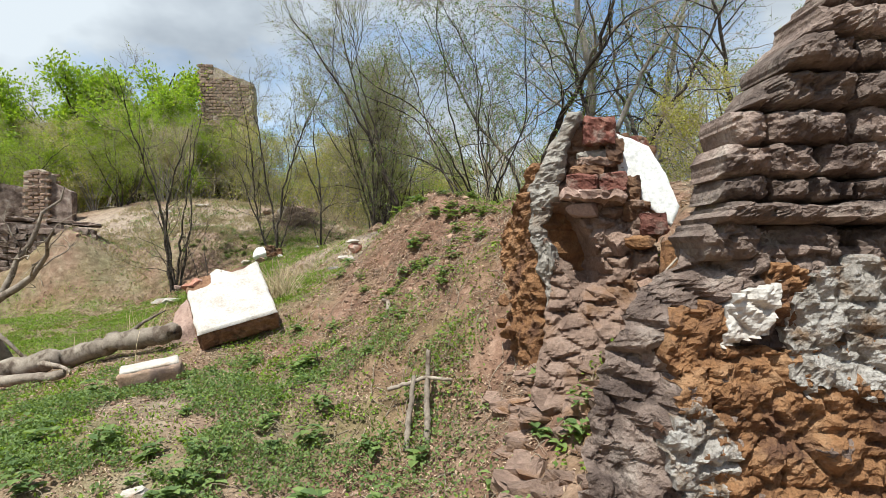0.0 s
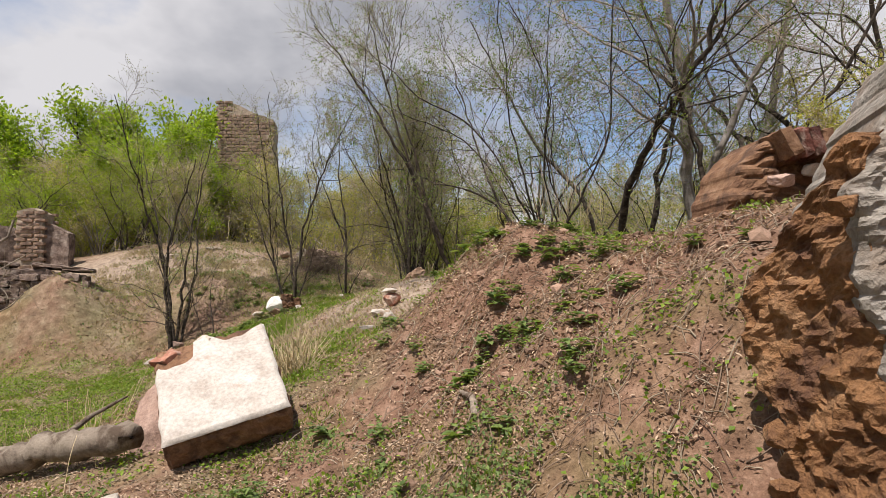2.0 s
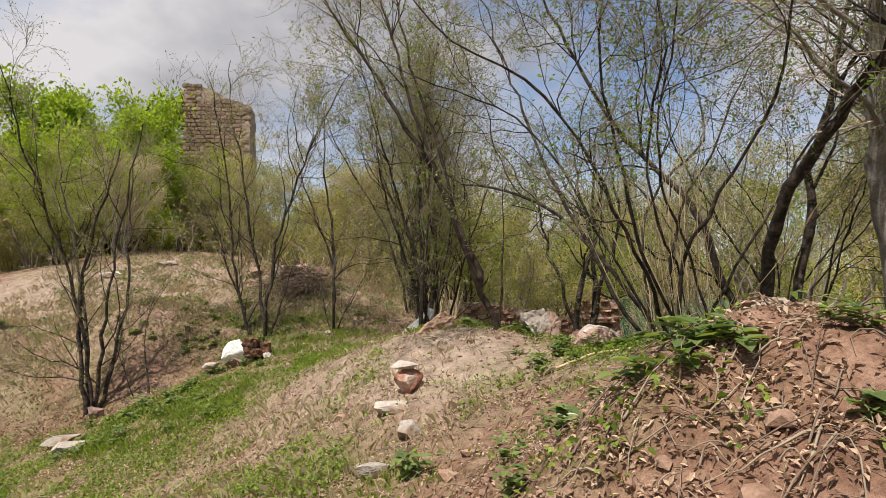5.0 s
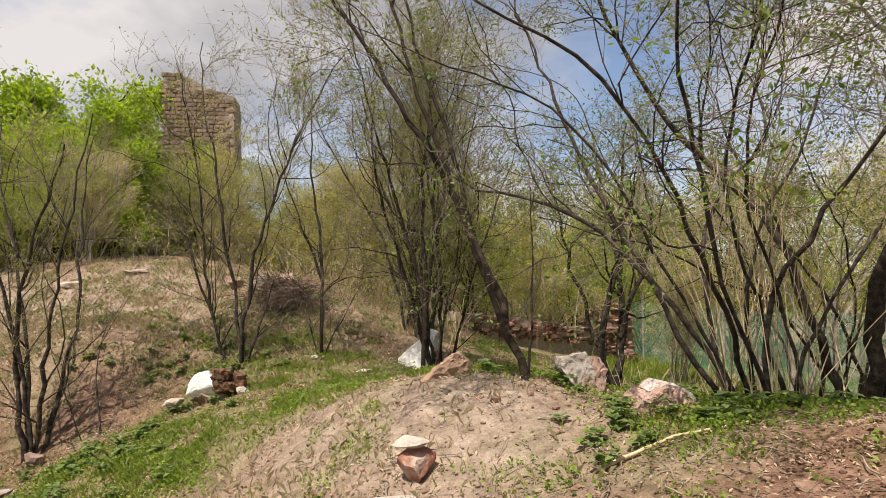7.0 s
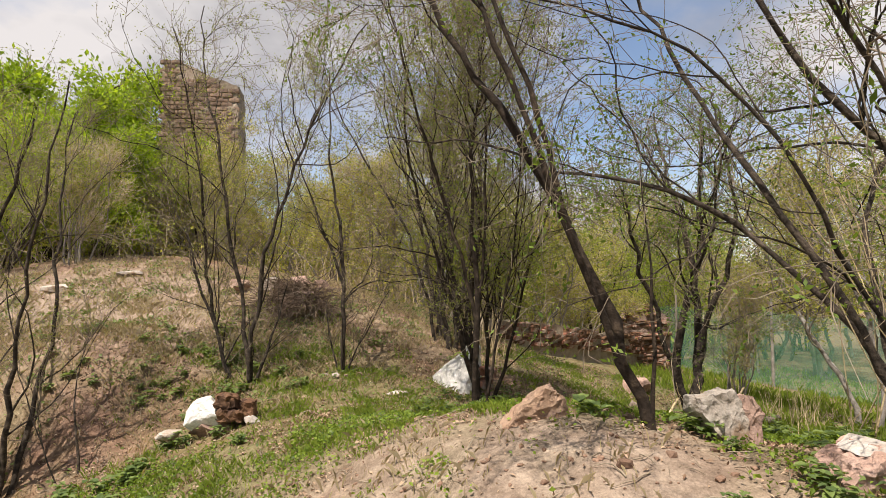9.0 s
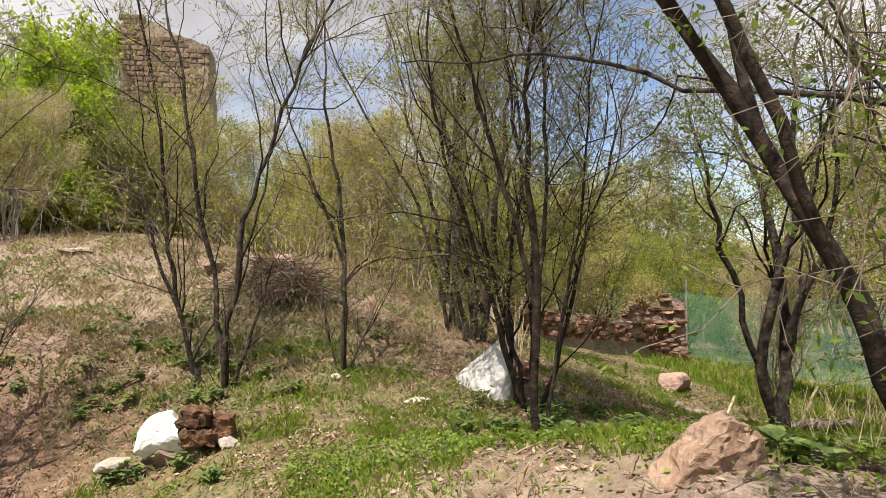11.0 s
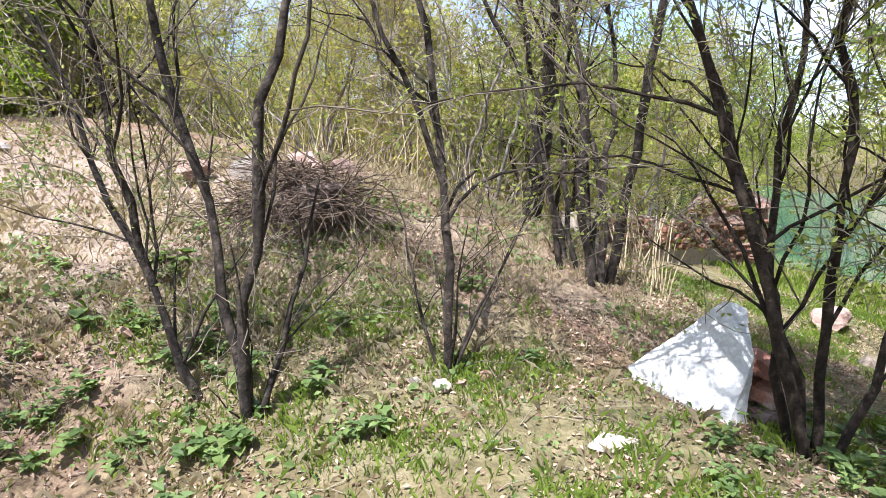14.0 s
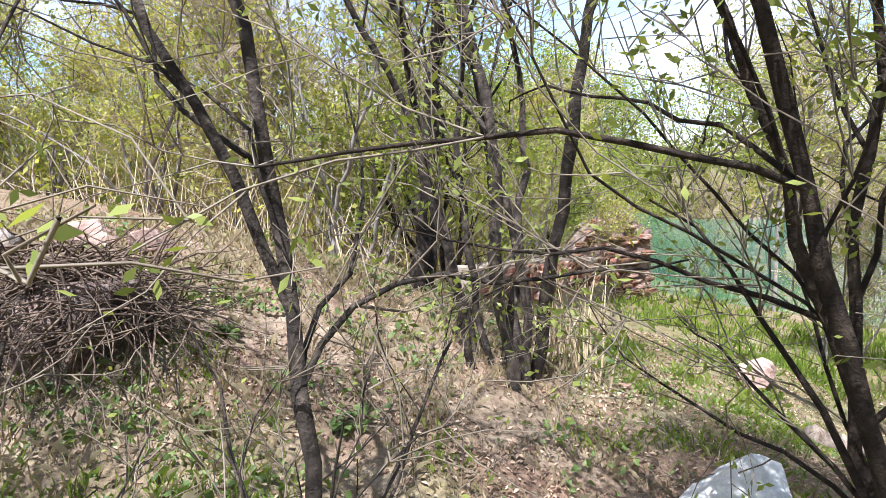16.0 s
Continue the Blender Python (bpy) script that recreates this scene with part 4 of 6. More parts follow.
def build_near_wall():
    """Weathered wall end beside the start of the walk: worn courses above, blocks and mud below."""
    t = thing("ruined_adobe_wall", "weathered brown adobe wall end with ochre mud and lime patches", "ruin", pose(0, 2.48, 0, 0, 0, 0))
    core(t, ((0.95, -0.3), (3.3, -0.3), (3.3, 2.8), (2.3, 2.8), (1.75, 2.5), (1.4, 2.05), (1.25, 1.6), (1.05, 1.3)), 0.3, ADOBE, 21, "core", 0.03, 0.12, 0.1, True)
    rng = random.Random(22)
    left = table((1.5, 1.03), (1.6, 1.02), (1.7, 1.1), (1.95, 1.13), (2.1, 1.16), (2.2, 1.28), (2.42, 1.43), (2.75, 1.68), (2.95, 2.2))
    right = table((0, 3.2), (3, 3.2))
    z, k = 1.5, 0
    while z < 2.85:
        tall, out, seed = rng.uniform(0.09, 0.155), rng.uniform(-0.055, 0.045), 40 + k

        def nose(x, h, z=z, tall=tall, out=out, seed=seed):
            f = min(max((h - z) / tall, 0.0), 1.0)
            joint = noise.noise(Vector((x * 3.1, seed, 0)))
            crack = 0.09 * max(0.0, 1 - abs(joint) / 0.06)
            return -0.2 - out * (0.6 + 0.8 * noise.noise(Vector((x * 2.3, seed, 3)))) - 0.06 * max(0.0, 1 - (2 * f - 1) ** 4) + crack - 0.045 * rough(x, h, 0.14, seed) - 0.03 * rough(x, h, 0.05, seed) - 0.014 * rough(x, h, 0.02, seed)
        relief(t, "course", z, z + tall, left, right, nose, 0.1, ADOBE, 0.012, 0.045, seed)
        z += tall - 0.004
        k += 1
    foot_left = table((-0.2, 0.5), (0.3, 0.54), (0.65, 0.6), (0.95, 0.66), (1.2, 0.74), (1.35, 0.84), (1.5, 1.0), (1.6, 1.06))

    def blocks(x, z):
        gap, own = stones_at(x, z + 0.05 * noise.noise(Vector((x * 3, z * 3, 5))), (0.2, 0.13), 3)
        end = max(0.0, 0.25 - (x - foot_left(z))) * 0.9
        return -0.2 - 0.08 * max(0.0, 1.1 - z) + end - 0.06 * own - 0.06 * min(gap, 0.25) / 0.25 - 0.03 * rough(x, z, 0.13, 6) - 0.024 * rough(x, z, 0.045, 7) - 0.01 * rough(x, z, 0.02, 8)
    relief(t, "blockwork", -0.2, 1.56, foot_left, right, blocks, 0.2, ADOBE, 0.015, 0.03, 51, "", 0.4)

    def skin_over(mask, proud, grain, seed):
        return lambda x, z: blocks(x, z) * 0.55 - 0.45 * (0.23 + 0.08 * max(0.0, 1.1 - z)) - proud - grain * rough(x, z, 0.05, seed) - 0.5 * grain * rough(x, z, 0.022, seed + 1) if mask(x, z) > 0 else 0.06

    def in_ring(x, z, cx, cz, rx, rz, seed, uneven=0.35):
        return 1 - math.hypot((x - cx) / rx, (z - cz) / rz) + uneven * rough(x, z, 0.16, seed)
    mud = lambda x, z: max(in_ring(x, z, 1.45, 0.75, 0.55, 0.5, 61), in_ring(x, z, 2.3, 0.8, 0.7, 0.6, 61), in_ring(x, z, 1.02, 1.12, 0.13, 0.22, 62), in_ring(x, z, 1.33, 1.38, 0.1, 0.16, 63))
    relief(t, "mud_plaster", 0.0, 1.5, lambda z: foot_left(z) + 0.12, right, skin_over(mud, 0.035, 0.024, 64), 0.08, ORANGE_MUD, 0.013, 0.0, 52, "ochre mud plaster")
    lime = lambda x, z: in_ring(x, z, 1.62, 1.24, 0.3, 0.28, 65, 0.3) - 1.2 * max(0.0, 1 - math.hypot(x - 1.53, z - 1.2) / 0.06)
    relief(t, "lime_patch", 0.85, 1.53, table((0, 1.2), (3, 1.2)), table((0, 2.1), (3, 2.1)), skin_over(lime, 0.05, 0.016, 66), 0.08, LIME, 0.012, 0.0, 53, "pale rough lime patch")
    chip = lambda x, z: min(1.0 - abs(x - 1.18 - 0.2 * (z - 1.3)) / 0.085, 1 - abs(z - 1.3 - 0.3 * (x - 1.18)) / 0.1) + 0.05 * rough(x, z, 0.1, 67)
    relief(t, "lime_patch", 1.15, 1.47, table((0, 1.05), (3, 1.05)), table((0, 1.32), (3, 1.32)), skin_over(chip, 0.055, 0.004, 68), 0.08, PLASTER, 0.01, 0.0, 54, "smooth cream plaster chip")
    low = lambda x, z: in_ring(x, z, 0.98, 0.75, 0.12, 0.2, 69, 0.45)
    relief(t, "lime_patch", 0.45, 1.02, table((0, 0.84), (3, 0.84)), table((0, 1.2), (3, 1.2)), skin_over(low, 0.045, 0.016, 70), 0.08, LIME, 0.012, 0.0, 55, "pale rough lime patch")


def build_fragment():
    """Upright broken wall fragment on the bank, hollowed under a brick overhang."""
    F = pose(0.95, 3.95, 1.1, 0, 0, -14)
    t = thing("wall_fragment", "upright broken wall fragment with red bricks and plaster skins", "ruin", F)
    lo = table((-0.5, -0.3), (0.0, -0.22), (0.18, -0.21), (0.49, -0.28), (0.85, -0.29), (1.07, -0.19), (1.3, -0.04))
    hi = table((-0.5, 0.85), (-0.1, 0.7), (0.2, 0.52), (0.36, 0.46), (0.62, 0.46), (0.9, 0.3), (1.2, 0.22), (1.3, 0.12))

    def face(x, z):
        gap, own = stones_at(x, z, (0.17, 0.1), 9)
        along = min(max((0.62 - z) / 0.36, 0.0), 1.0)
        d = math.hypot(x - (-0.13 + 0.17 * along), 0.45 * (z - 0.44)) / 0.15
        hollow = 0.24 * max(0.0, 1 - d * d)
        solid = min(1.0, d)
        return -0.2 - 0.55 * max(0.0, 0.22 - z) + hollow + 0.07 * (z > 0.76) - solid * (0.05 * own + 0.04 * min(gap, 0.3) / 0.3) - 0.02 * rough(x, z, 0.1, 12) - 0.008 * rough(x, z, 0.03, 13)
    relief(t, "core", -0.5, 1.3, lo, hi, face, 0.26, FRAG, 0.016, 0.03, 71)
    outer = table((0.0, -0.23), (0.18, -0.24), (0.49, -0.32), (0.85, -0.34), (1.07, -0.24), (1.34, -0.09))
    inner = table((0.0, -0.19), (0.18, -0.18), (0.49, -0.22), (0.6, -0.24), (0.82, -0.14), (1.09, -0.08), (1.34, 0.0))
    relief(t, "render_skin", 0.0, 1.34, outer, inner, lambda x, z: -0.25 - 0.03 * rough(x, z, 0.12, 14) - 0.014 * rough(x, z, 0.035, 15), 0.3, PLASTER_GREY, 0.014, 0.03, 72, "lichened grey lime render")
    rng = random.Random(33)
    for x, z, w, h, out, mat in ((0.1, 1.21, 0.19, 0.17, 0.25, OLD_RED), (0.19, 1.08, 0.1, 0.15, 0.22, BROWN_BRICK), (0.06, 1.07, 0.2, 0.045, 0.2, PLASTER_GREY), (0.08, 1.015, 0.24, 0.05, 0.24, FRAG),
                                 (0.02, 0.955, 0.2, 0.06, 0.25, BROWN_BRICK), (0.01, 0.875, 0.2, 0.1, 0.29, OLD_RED), (0.19, 0.87, 0.17, 0.12, 0.28, OLD_RED), (0.3, 0.84, 0.1, 0.16, 0.2, BROWN_BRICK),
                                 (0.33, 0.7, 0.16, 0.13, 0.2, BROWN_BRICK), (0.42, 0.6, 0.17, 0.14, 0.22, OLD_RED)):
        bm = worn_box((w, 0.22, h), int(z * 997 + x * 100), 0.02, 0.013)
        wobble(bm, 0.01, 0.05, int(z * 91))
        bmesh.ops.transform(bm, matrix=pose(x, -out + 0.09, z, rng.uniform(-8, 8), rng.uniform(-6, 6), rng.uniform(-14, 14)), verts=bm.verts)
        part("brick", bm, mat, t, "", False)
    bm = worn_box((0.4, 0.2, 0.055), 402, 0.02, 0.02)
    wobble(bm, 0.02, 0.07, 403)
    bmesh.ops.transform(bm, matrix=pose(0.07, -0.24, 0.785, -6, 3, 4), verts=bm.verts)
    part("mortar_ledge", bm, PINK, t, "pale mortar ledge", False)
    for x, z, size, mat in ((0.03, 0.715, (0.26, 0.22, 0.13), PINK), (0.24, 0.5, (0.22, 0.2, 0.2), FRAG), (0.36, 0.51, (0.2, 0.2, 0.13), ORANGE_MUD), (0.24, 0.31, (0.17, 0.2, 0.16), FRAG), (0.12, 0.17, (0.2, 0.22, 0.11), FRAG), (0.4, 0.22, (0.2, 0.2, 0.15), FRAG), (-0.2, 0.42, (0.12, 0.16, 0.24), PLASTER_GREY)):
        bm = chunk(size, int(x * 100 + z * 331))
        bmesh.ops.translate(bm, verts=bm.verts, vec=(x, -0.2 - 0.3 * max(0.0, 0.25 - z), z))
        part("stone", bm, mat, t, "", False)
    s = thing("plaster_slab", "white plastered wall slab leaning on the fragment", "ruin", F @ pose(0.4, -0.13, 0.9, -8))
    core(s, ((-0.19, 0.31), (-0.1, 0.27), (0.02, 0.21), (0.12, 0.02), (0.2, -0.19), (0.15, -0.31), (0.02, -0.19), (-0.17, 0.05)), 0.06, WHITEWASH, 35, "slab", 0.004, 0.03, 0.0, True)
    core(s, ((-0.17, 0.04), (0.14, -0.3), (0.06, -0.4), (-0.12, -0.22), (-0.2, -0.05)), 0.14, BROWN_BRICK, 36, "brick_underside", 0.03, 0.04, 0.05)
    p = thing("plaster_slab", "small broken plaster piece in the rubble", "ruin", F @ pose(0.6, -0.26, 0.36, -14, 8, 12))
    core(p, ((-0.06, 0.15), (-0.04, -0.02), (0.05, -0.17), (0.1, -0.08), (0.07, 0.06), (0.02, 0.16)), 0.05, WHITEWASH, 37, "slab", 0.008, 0.03)
    core(p, ((-0.12, 0.12), (-0.11, -0.06), (0.04, -0.17), (-0.03, 0.0), (-0.05, 0.15)), 0.08, ORANGE_MUD, 42, "mud_bed", 0.012, 0.03, 0.01)
    f = thing("earth_face", "ochre mud face crumbling beside the wall fragment", "ruin", pose(0.66, 3.86, 1.0, 0, 0, -62))

    def mud_front(x, z):
        gap, own = stones_at(x, z, (0.16, 0.22), 19)
        return -0.06 - 0.1 * max(0.0, 0.4 - z) - 0.03 * own - 0.035 * rough(x, z, 0.2, 18) - 0.026 * rough(x, z, 0.06, 20) - 0.014 * rough(x, z, 0.025, 22)
    relief(f, "face", -0.25, 1.12, table((-0.25, -0.16), (0.1, -0.26), (0.4, -0.4), (0.62, -0.42), (0.74, -0.36), (0.95, -0.16), (1.12, -0.06)), table((-0.25, 0.06), (1.2, 0.05)), mud_front, 0.5, ORANGE_MUD, 0.016, 0.04, 73)
    for i, (x, z, r) in enumerate(((-0.24, 0.2, 0.12), (-0.1, 0.0, 0.12), (-0.2, 0.05, 0.1), (0.0, 0.9, 0.1))):
        bm = chunk((r, r, r * 0.8), 900 + i)
        bmesh.ops.translate(bm, verts=bm.verts, vec=(x, -0.14 - 0.3 * max(0.0, 0.2 - z), z))
        part("mud_lump", bm, ORANGE_MUD, f, "", False)
    b = thing("brick_chunk", "big reddish chunk of fallen masonry on the bank", "ruin", pose(1.68, 6.35, gz(1.68, 6.35) - 0.12, 0, 0, 8))

    def chunk_front(x, z):
        gap, own = stones_at(x, z, (0.2, 0.09), 23)
        return -0.22 + 0.2 * max(0.0, -0.15 - x) - 0.1 * max(0.0, 0.3 - z) + 0.08 * (x > -0.1) * (0.2 < z < 0.46) - 0.03 * own - 0.03 * min(gap, 0.3) / 0.3 - 0.02 * rough(x, z, 0.1, 24)
    relief(b, "mass", 0.0, 0.66, table((0.0, -0.48), (0.3, -0.42), (0.52, -0.28), (0.66, -0.1)), table((0.0, 0.55), (0.7, 0.5)), chunk_front, 0.3, BROWN_BRICK, 0.018, 0.03, 74)
    for i in range(7):
        bm = worn_box((0.085, 0.3, 0.2), 420 + i, 0.03, 0.012)
        bmesh.ops.transform(bm, matrix=pose(-0.1 + 0.092 * i, -0.25, 0.56 + 0.015 * i - 0.006 * i * i, rng.uniform(-4, 4), -26 + 5 * i, rng.uniform(-4, 4)), verts=bm.verts)
        part("brick", bm, OLD_RED if i % 3 else BROWN_BRICK, b, "", False)
    for i, (x, z, r) in enumerate(((-0.1, 0.33, 0.15), (0.1, 0.4, 0.12), (0.26, 0.4, 0.13), (0.4, 0.37, 0.14), (0.18, 0.28, 0.12))):
        bm = chunk((r * 1.4, r, r * 0.8), 930 + i)
        bmesh.ops.translate(bm, verts=bm.verts, vec=(x, -0.27, z))
        part("pale_stone", bm, STONE if i % 2 else PINK, b, "", False)
    rng = random.Random(44)
    for i in range(110):
        x, y = rng.uniform(0.35, 1.75), rng.uniform(2.75, 3.85)
        k = rng.uniform(0.45, 1.0)
        b = new("rubble_stone", rng.choice(RUBBLE))
        b.matrix_basis = at_ground(x, y, -0.01, rng.uniform(-50, 30), rng.uniform(-15, 25), rng.uniform(-12, 12)) @ Matrix.Diagonal((k * rng.uniform(0.8, 1.3), k * rng.uniform(0.7, 1.1), k * rng.uniform(0.5, 0.9), 1))
        tagged(b, "reddish rubble stone bedded in the bank", "stone", "rubble below the fragment")


def build_fallen_slab():
    fl, u, v = Vector((-2.4, 5.61, 0.72)), Vector((0.712, 0.304, 0.203)), Vector((-0.5, 0.66, 0.49))
    ux, nz = u.normalized(), u.cross(v).normalized()
    vy = nz.cross(ux)
    m = Matrix((ux, vy, nz)).transposed().to_4x4()
    m.translation = fl
    w, l = u.length, v.length
    t = thing("fallen_wall_slab", "fallen masonry slab with a bright white plaster face", "slab", m)
    bm = worn_box((w, l, 0.24), 51, 0.03, 0.016)
    wobble(bm, 0.008, 0.05, 57)
    bmesh.ops.translate(bm, verts=bm.verts, vec=(w / 2, l / 2, -0.14))
    part("masonry_back", bm, BROWN_BRICK, t, "", False)
    bm = bmesh.new()
    bmesh.ops.create_grid(bm, x_segments=40, y_segments=60, size=0.5)
    for vv in bm.verts:
        x, y = vv.co.x + 0.5, vv.co.y + 0.5
        back = 0.93 - 0.16 * (x < 0.34) - 0.05 * math.sin(11 * x) - 0.04 * noise.noise((9 * x, 3, 1))
        y = y * back
        x = 0.5 + (x - 0.5) * (0.985 + 0.03 * noise.noise((y * 7, x * 2, 4)))
        drop = 0.03 if min(vv.co.x + 0.5, 0.5 - vv.co.x, vv.co.y + 0.5, 0.5 - vv.co.y) < 0.005 else 0
        vv.co = Vector((x * w, y * l, 0.006 - drop + 0.005 * noise.noise((x * 9, y * 11, 2))))
    part("plaster_face", bm, PLASTER, t, "bright white plaster face", True)
    for i, (x, y, s) in enumerate(((0.12, 0.88, (0.32, 0.2, 0.22)), (0.34, 0.94, (0.24, 0.17, 0.22)))):
        bm = chunk(s, 60 + i)
        bmesh.ops.translate(bm, verts=bm.verts, vec=(x, y, -0.06))
        part("brick", bm, BRICK if i == 0 else STONE, t)
    prop = thing("stone", "rubble stones propping the fallen slab", "stone", at_ground(-2.66, 6.35, 0.12))
    part("lump", chunk((0.6, 0.5, 0.7), 66), PINK, prop)
    b = thing("masonry_block", "small flat masonry block beside the log", "block", pose(-2.5, 4.95, gz(-2.5, 4.95) + 0.09, 6, -8, 24))
    part("block", worn_box((0.5, 0.24, 0.17), 52, 0.04, 0.014), BRICK_PALE, b)
    bm = worn_box((0.47, 0.22, 0.03), 53, 0.05, 0.006)
    bmesh.ops.translate(bm, verts=bm.verts, vec=(0, 0, 0.085))
    part("plaster_face", bm, STONE, b)


def rock(name, label, x, y, size, mat, seed, dz=0.0, rz=0.0, rx=0.0, ry=0.0, extra=(), group=""):
    t = thing(name, label, "stone", at_ground(x, y, dz, rz, rx, ry), group)
    part("mass", chunk(size, seed), mat, t, "", False)
    for i, (off, s, m2, nm) in enumerate(extra):
        bm = worn_box(s, seed * 3 + i + 1, 0.025, 0.03, 0.1) if nm == "brick" else chunk(s, seed * 3 + i + 1)
        bmesh.ops.translate(bm, verts=bm.verts, vec=off)
        part(nm, bm, m2, t, "", False)
    return t


build_tower()
build_far_wall()
build_pillar()
build_retaining_edge()
build_pile_wall()
build_near_wall()
build_fragment()
build_fallen_slab()
S = "fallen masonry stones"
rock("masonry_lump", "white-plastered masonry lump with brown bricks", -4.2, 13.33, (0.36, 0.32, 0.44), WHITEWASH, 101, 0.24, 10, 0, 0,
     (((0.21, -0.02, 0.1), (0.2, 0.2, 0.11), BROWN_BRICK, "brick"), ((0.24, -0.03, -0.03), (0.24, 0.22, 0.11), BROWN_BRICK, "brick"), ((0.4, 0.02, 0.0), (0.13, 0.2, 0.17), BROWN_BRICK, "brick"), ((0.1, 0.0, -0.17), (0.5, 0.26, 0.2), PINK, "base"), ((0.44, -0.06, -0.08), (0.2, 0.14, 0.13), PLASTER, "flake"), ((-0.3, 0.0, -0.2), (0.3, 0.2, 0.12), STONE, "flake")))


def build_boulder():
    """Wedge of white plastered masonry, its brick core bared on the far side."""
    t = thing("boulder", "large white plastered boulder with a red brick side", "stone", pose(-1.7, 14.7, 1.35))
    bm = bmesh.new()
    for co in ((-0.34, 0.26, 0.2), (-0.3, 0.3, 0.0), (0.14, 0.1, 0.64), (0.24, 0.06, 0.6), (0.02, -0.24, 0.08), (-0.02, -0.26, -0.1), (0.16, -0.16, 0.42), (0.14, -0.2, -0.1), (0.3, 0.3, -0.1), (-0.2, 0.4, -0.1), (0.1, 0.34, 0.4), (-0.3, 0.1, 0.02)):
        bm.verts.new(co)
    bmesh.ops.convex_hull(bm, input=bm.verts)
    for _ in range(5):
        long = [e for e in bm.edges if e.calc_length() > 0.05]
        bmesh.ops.subdivide_edges(bm, edges=long, cuts=1)
        bmesh.ops.triangulate(bm, faces=[f for f in bm.faces if len(f.verts) > 3])
    wobble(bm, 0.014, 0.16, 5)
    wobble(bm, 0.005, 0.04, 6)
    bmesh.ops.recalc_face_normals(bm, faces=bm.faces)
    part("plaster_face", bm, WHITEWASH, t, "", False)
    rng = random.Random(3)
    for i in range(9):
        bm = worn_box((rng.uniform(0.12, 0.22), 0.14, 0.08), 300 + i, 0.04, 0.012)
        m = pose(0.27 + rng.uniform(-0.04, 0.06), -0.12 + 0.08 * (i % 3), 0.0 + 0.13 * (i // 3) + 0.04, rng.uniform(-20, 20), rng.uniform(-15, 15), rng.uniform(-60, 60))
        bmesh.ops.transform(bm, matrix=m, verts=bm.verts)
        part("brick", bm, BRICK, t, "", False)
    bm = chunk((0.3, 0.3, 0.24), 311)
    bmesh.ops.translate(bm, verts=bm.verts, vec=(0.36, -0.22, 0.02))
    part("rubble_flake", bm, PINK, t, "", False)


build_boulder()
rock("stone", "squat red-brown stone with a pale top", -1.54, 9.98, (0.28, 0.24, 0.3), BRICK, 111, 0.1, 0, 0, 0, (((0, 0, 0.12), (0.27, 0.2, 0.08), STONE, "crust"),), group=S)
rock("stone", "flat pale slab stone in the dirt", -1.6, 9.75, (0.36, 0.24, 0.12), STONE, 113, 0.02, 20, group=S)
white = thing("stone", "white plastered masonry stone with a pink broken side", "stone", at_ground(-0.3, 11.0, 0.0, 6, -8), S)
core(white, ((-0.17, 0.16), (-0.06, 0.02), (0.06, -0.06), (0.1, 0.12), (0.04, 0.28), (-0.1, 0.25), (-0.17, 0.24)), 0.2, STONE, 115, "plaster_face", 0.014, 0.035)
core(white, ((0.03, -0.05), (0.16, 0.0), (0.2, 0.14), (0.14, 0.24), (0.05, 0.25)), 0.22, PINK, 116, "brick_core", 0.022, 0.04, 0.02)
red = thing("stone", "red-brown masonry stone with a thin white top edge", "stone", at_ground(0.09, 10.4, -0.09, 8) @ Matrix.Scale(0.86, 4), S)
core(red, ((-0.26, -0.05), (0.26, -0.05), (0.27, 0.16), (0.12, 0.27), (-0.02, 0.29), (-0.26, 0.15)), 0.32, PINK, 117, "mass", 0.03, 0.045)
core(red, ((-0.1, 0.25), (0.12, 0.255), (0.24, 0.17), (0.25, 0.2), (0.12, 0.295), (0.0, 0.31)), 0.26, PLASTER, 118, "lime_edge", 0.01, 0.04)
point = thing("stone", "pointed brown slab stone standing in litter", "stone", at_ground(-1.3, 11.28, -0.05, 8), S)
core(point, ((-0.27, -0.05), (0.22, -0.05), (0.18, 0.08), (0.08, 0.22), (0.02, 0.22), (-0.13, 0.1)), 0.17, BRICK_PALE, 119, "mass", 0.02, 0.035)
rock("stone", "flat white stone lying in grass", -2.44, 14.2, (0.3, 0.16, 0.07), STONE, 121, 0.02, 5, group=S)
rock("stone", "small white stones at a sapling's foot", -3.2, 14.66, (0.12, 0.1, 0.09), STONE, 123, 0.02, 0, 0, 0, (((-0.14, 0.08, 0), (0.09, 0.08, 0.07), STONE, "pebble"), ((0.12, 0.05, -0.01), (0.08, 0.07, 0.06), PINK, "pebble")), group=S)
rock("stone", "round red-brown boulder in the grass", 1.35, 17.6, (0.6, 0.45, 0.42), PINK, 125, 0.12, 0, group=S)
rock("stone", "small brick piece in the grass", -0.92, 13.6, (0.26, 0.16, 0.16), BRICK, 127, 0.04, 10, group=S)
rock("stone", "brown stone at a tree's foot", -5.95, 13.05, (0.3, 0.24, 0.22), PINK, 129, 0.08, 0, group=S)
rock("stone", "low pale stones beside the dirt way", -6.1, 12.6, (0.5, 0.34, 0.16), STONE, 131, 0.04, 25, 0, 0, (((0.34, 0.2, 0.0), (0.3, 0.22, 0.14), PINK, "lump"),), group=S)
rock("stone", "long grey slab stone on the hollow's rim", -5.65, 12.15, (0.62, 0.26, 0.14), STONE, 133, 0.03, 42, 8, 0, group=S)
rock("stone", "pale stone on the rim of the bank", -1.46, 9.2, (0.24, 0.2, 0.17), STONE, 135, 0.05, 0, group=S)
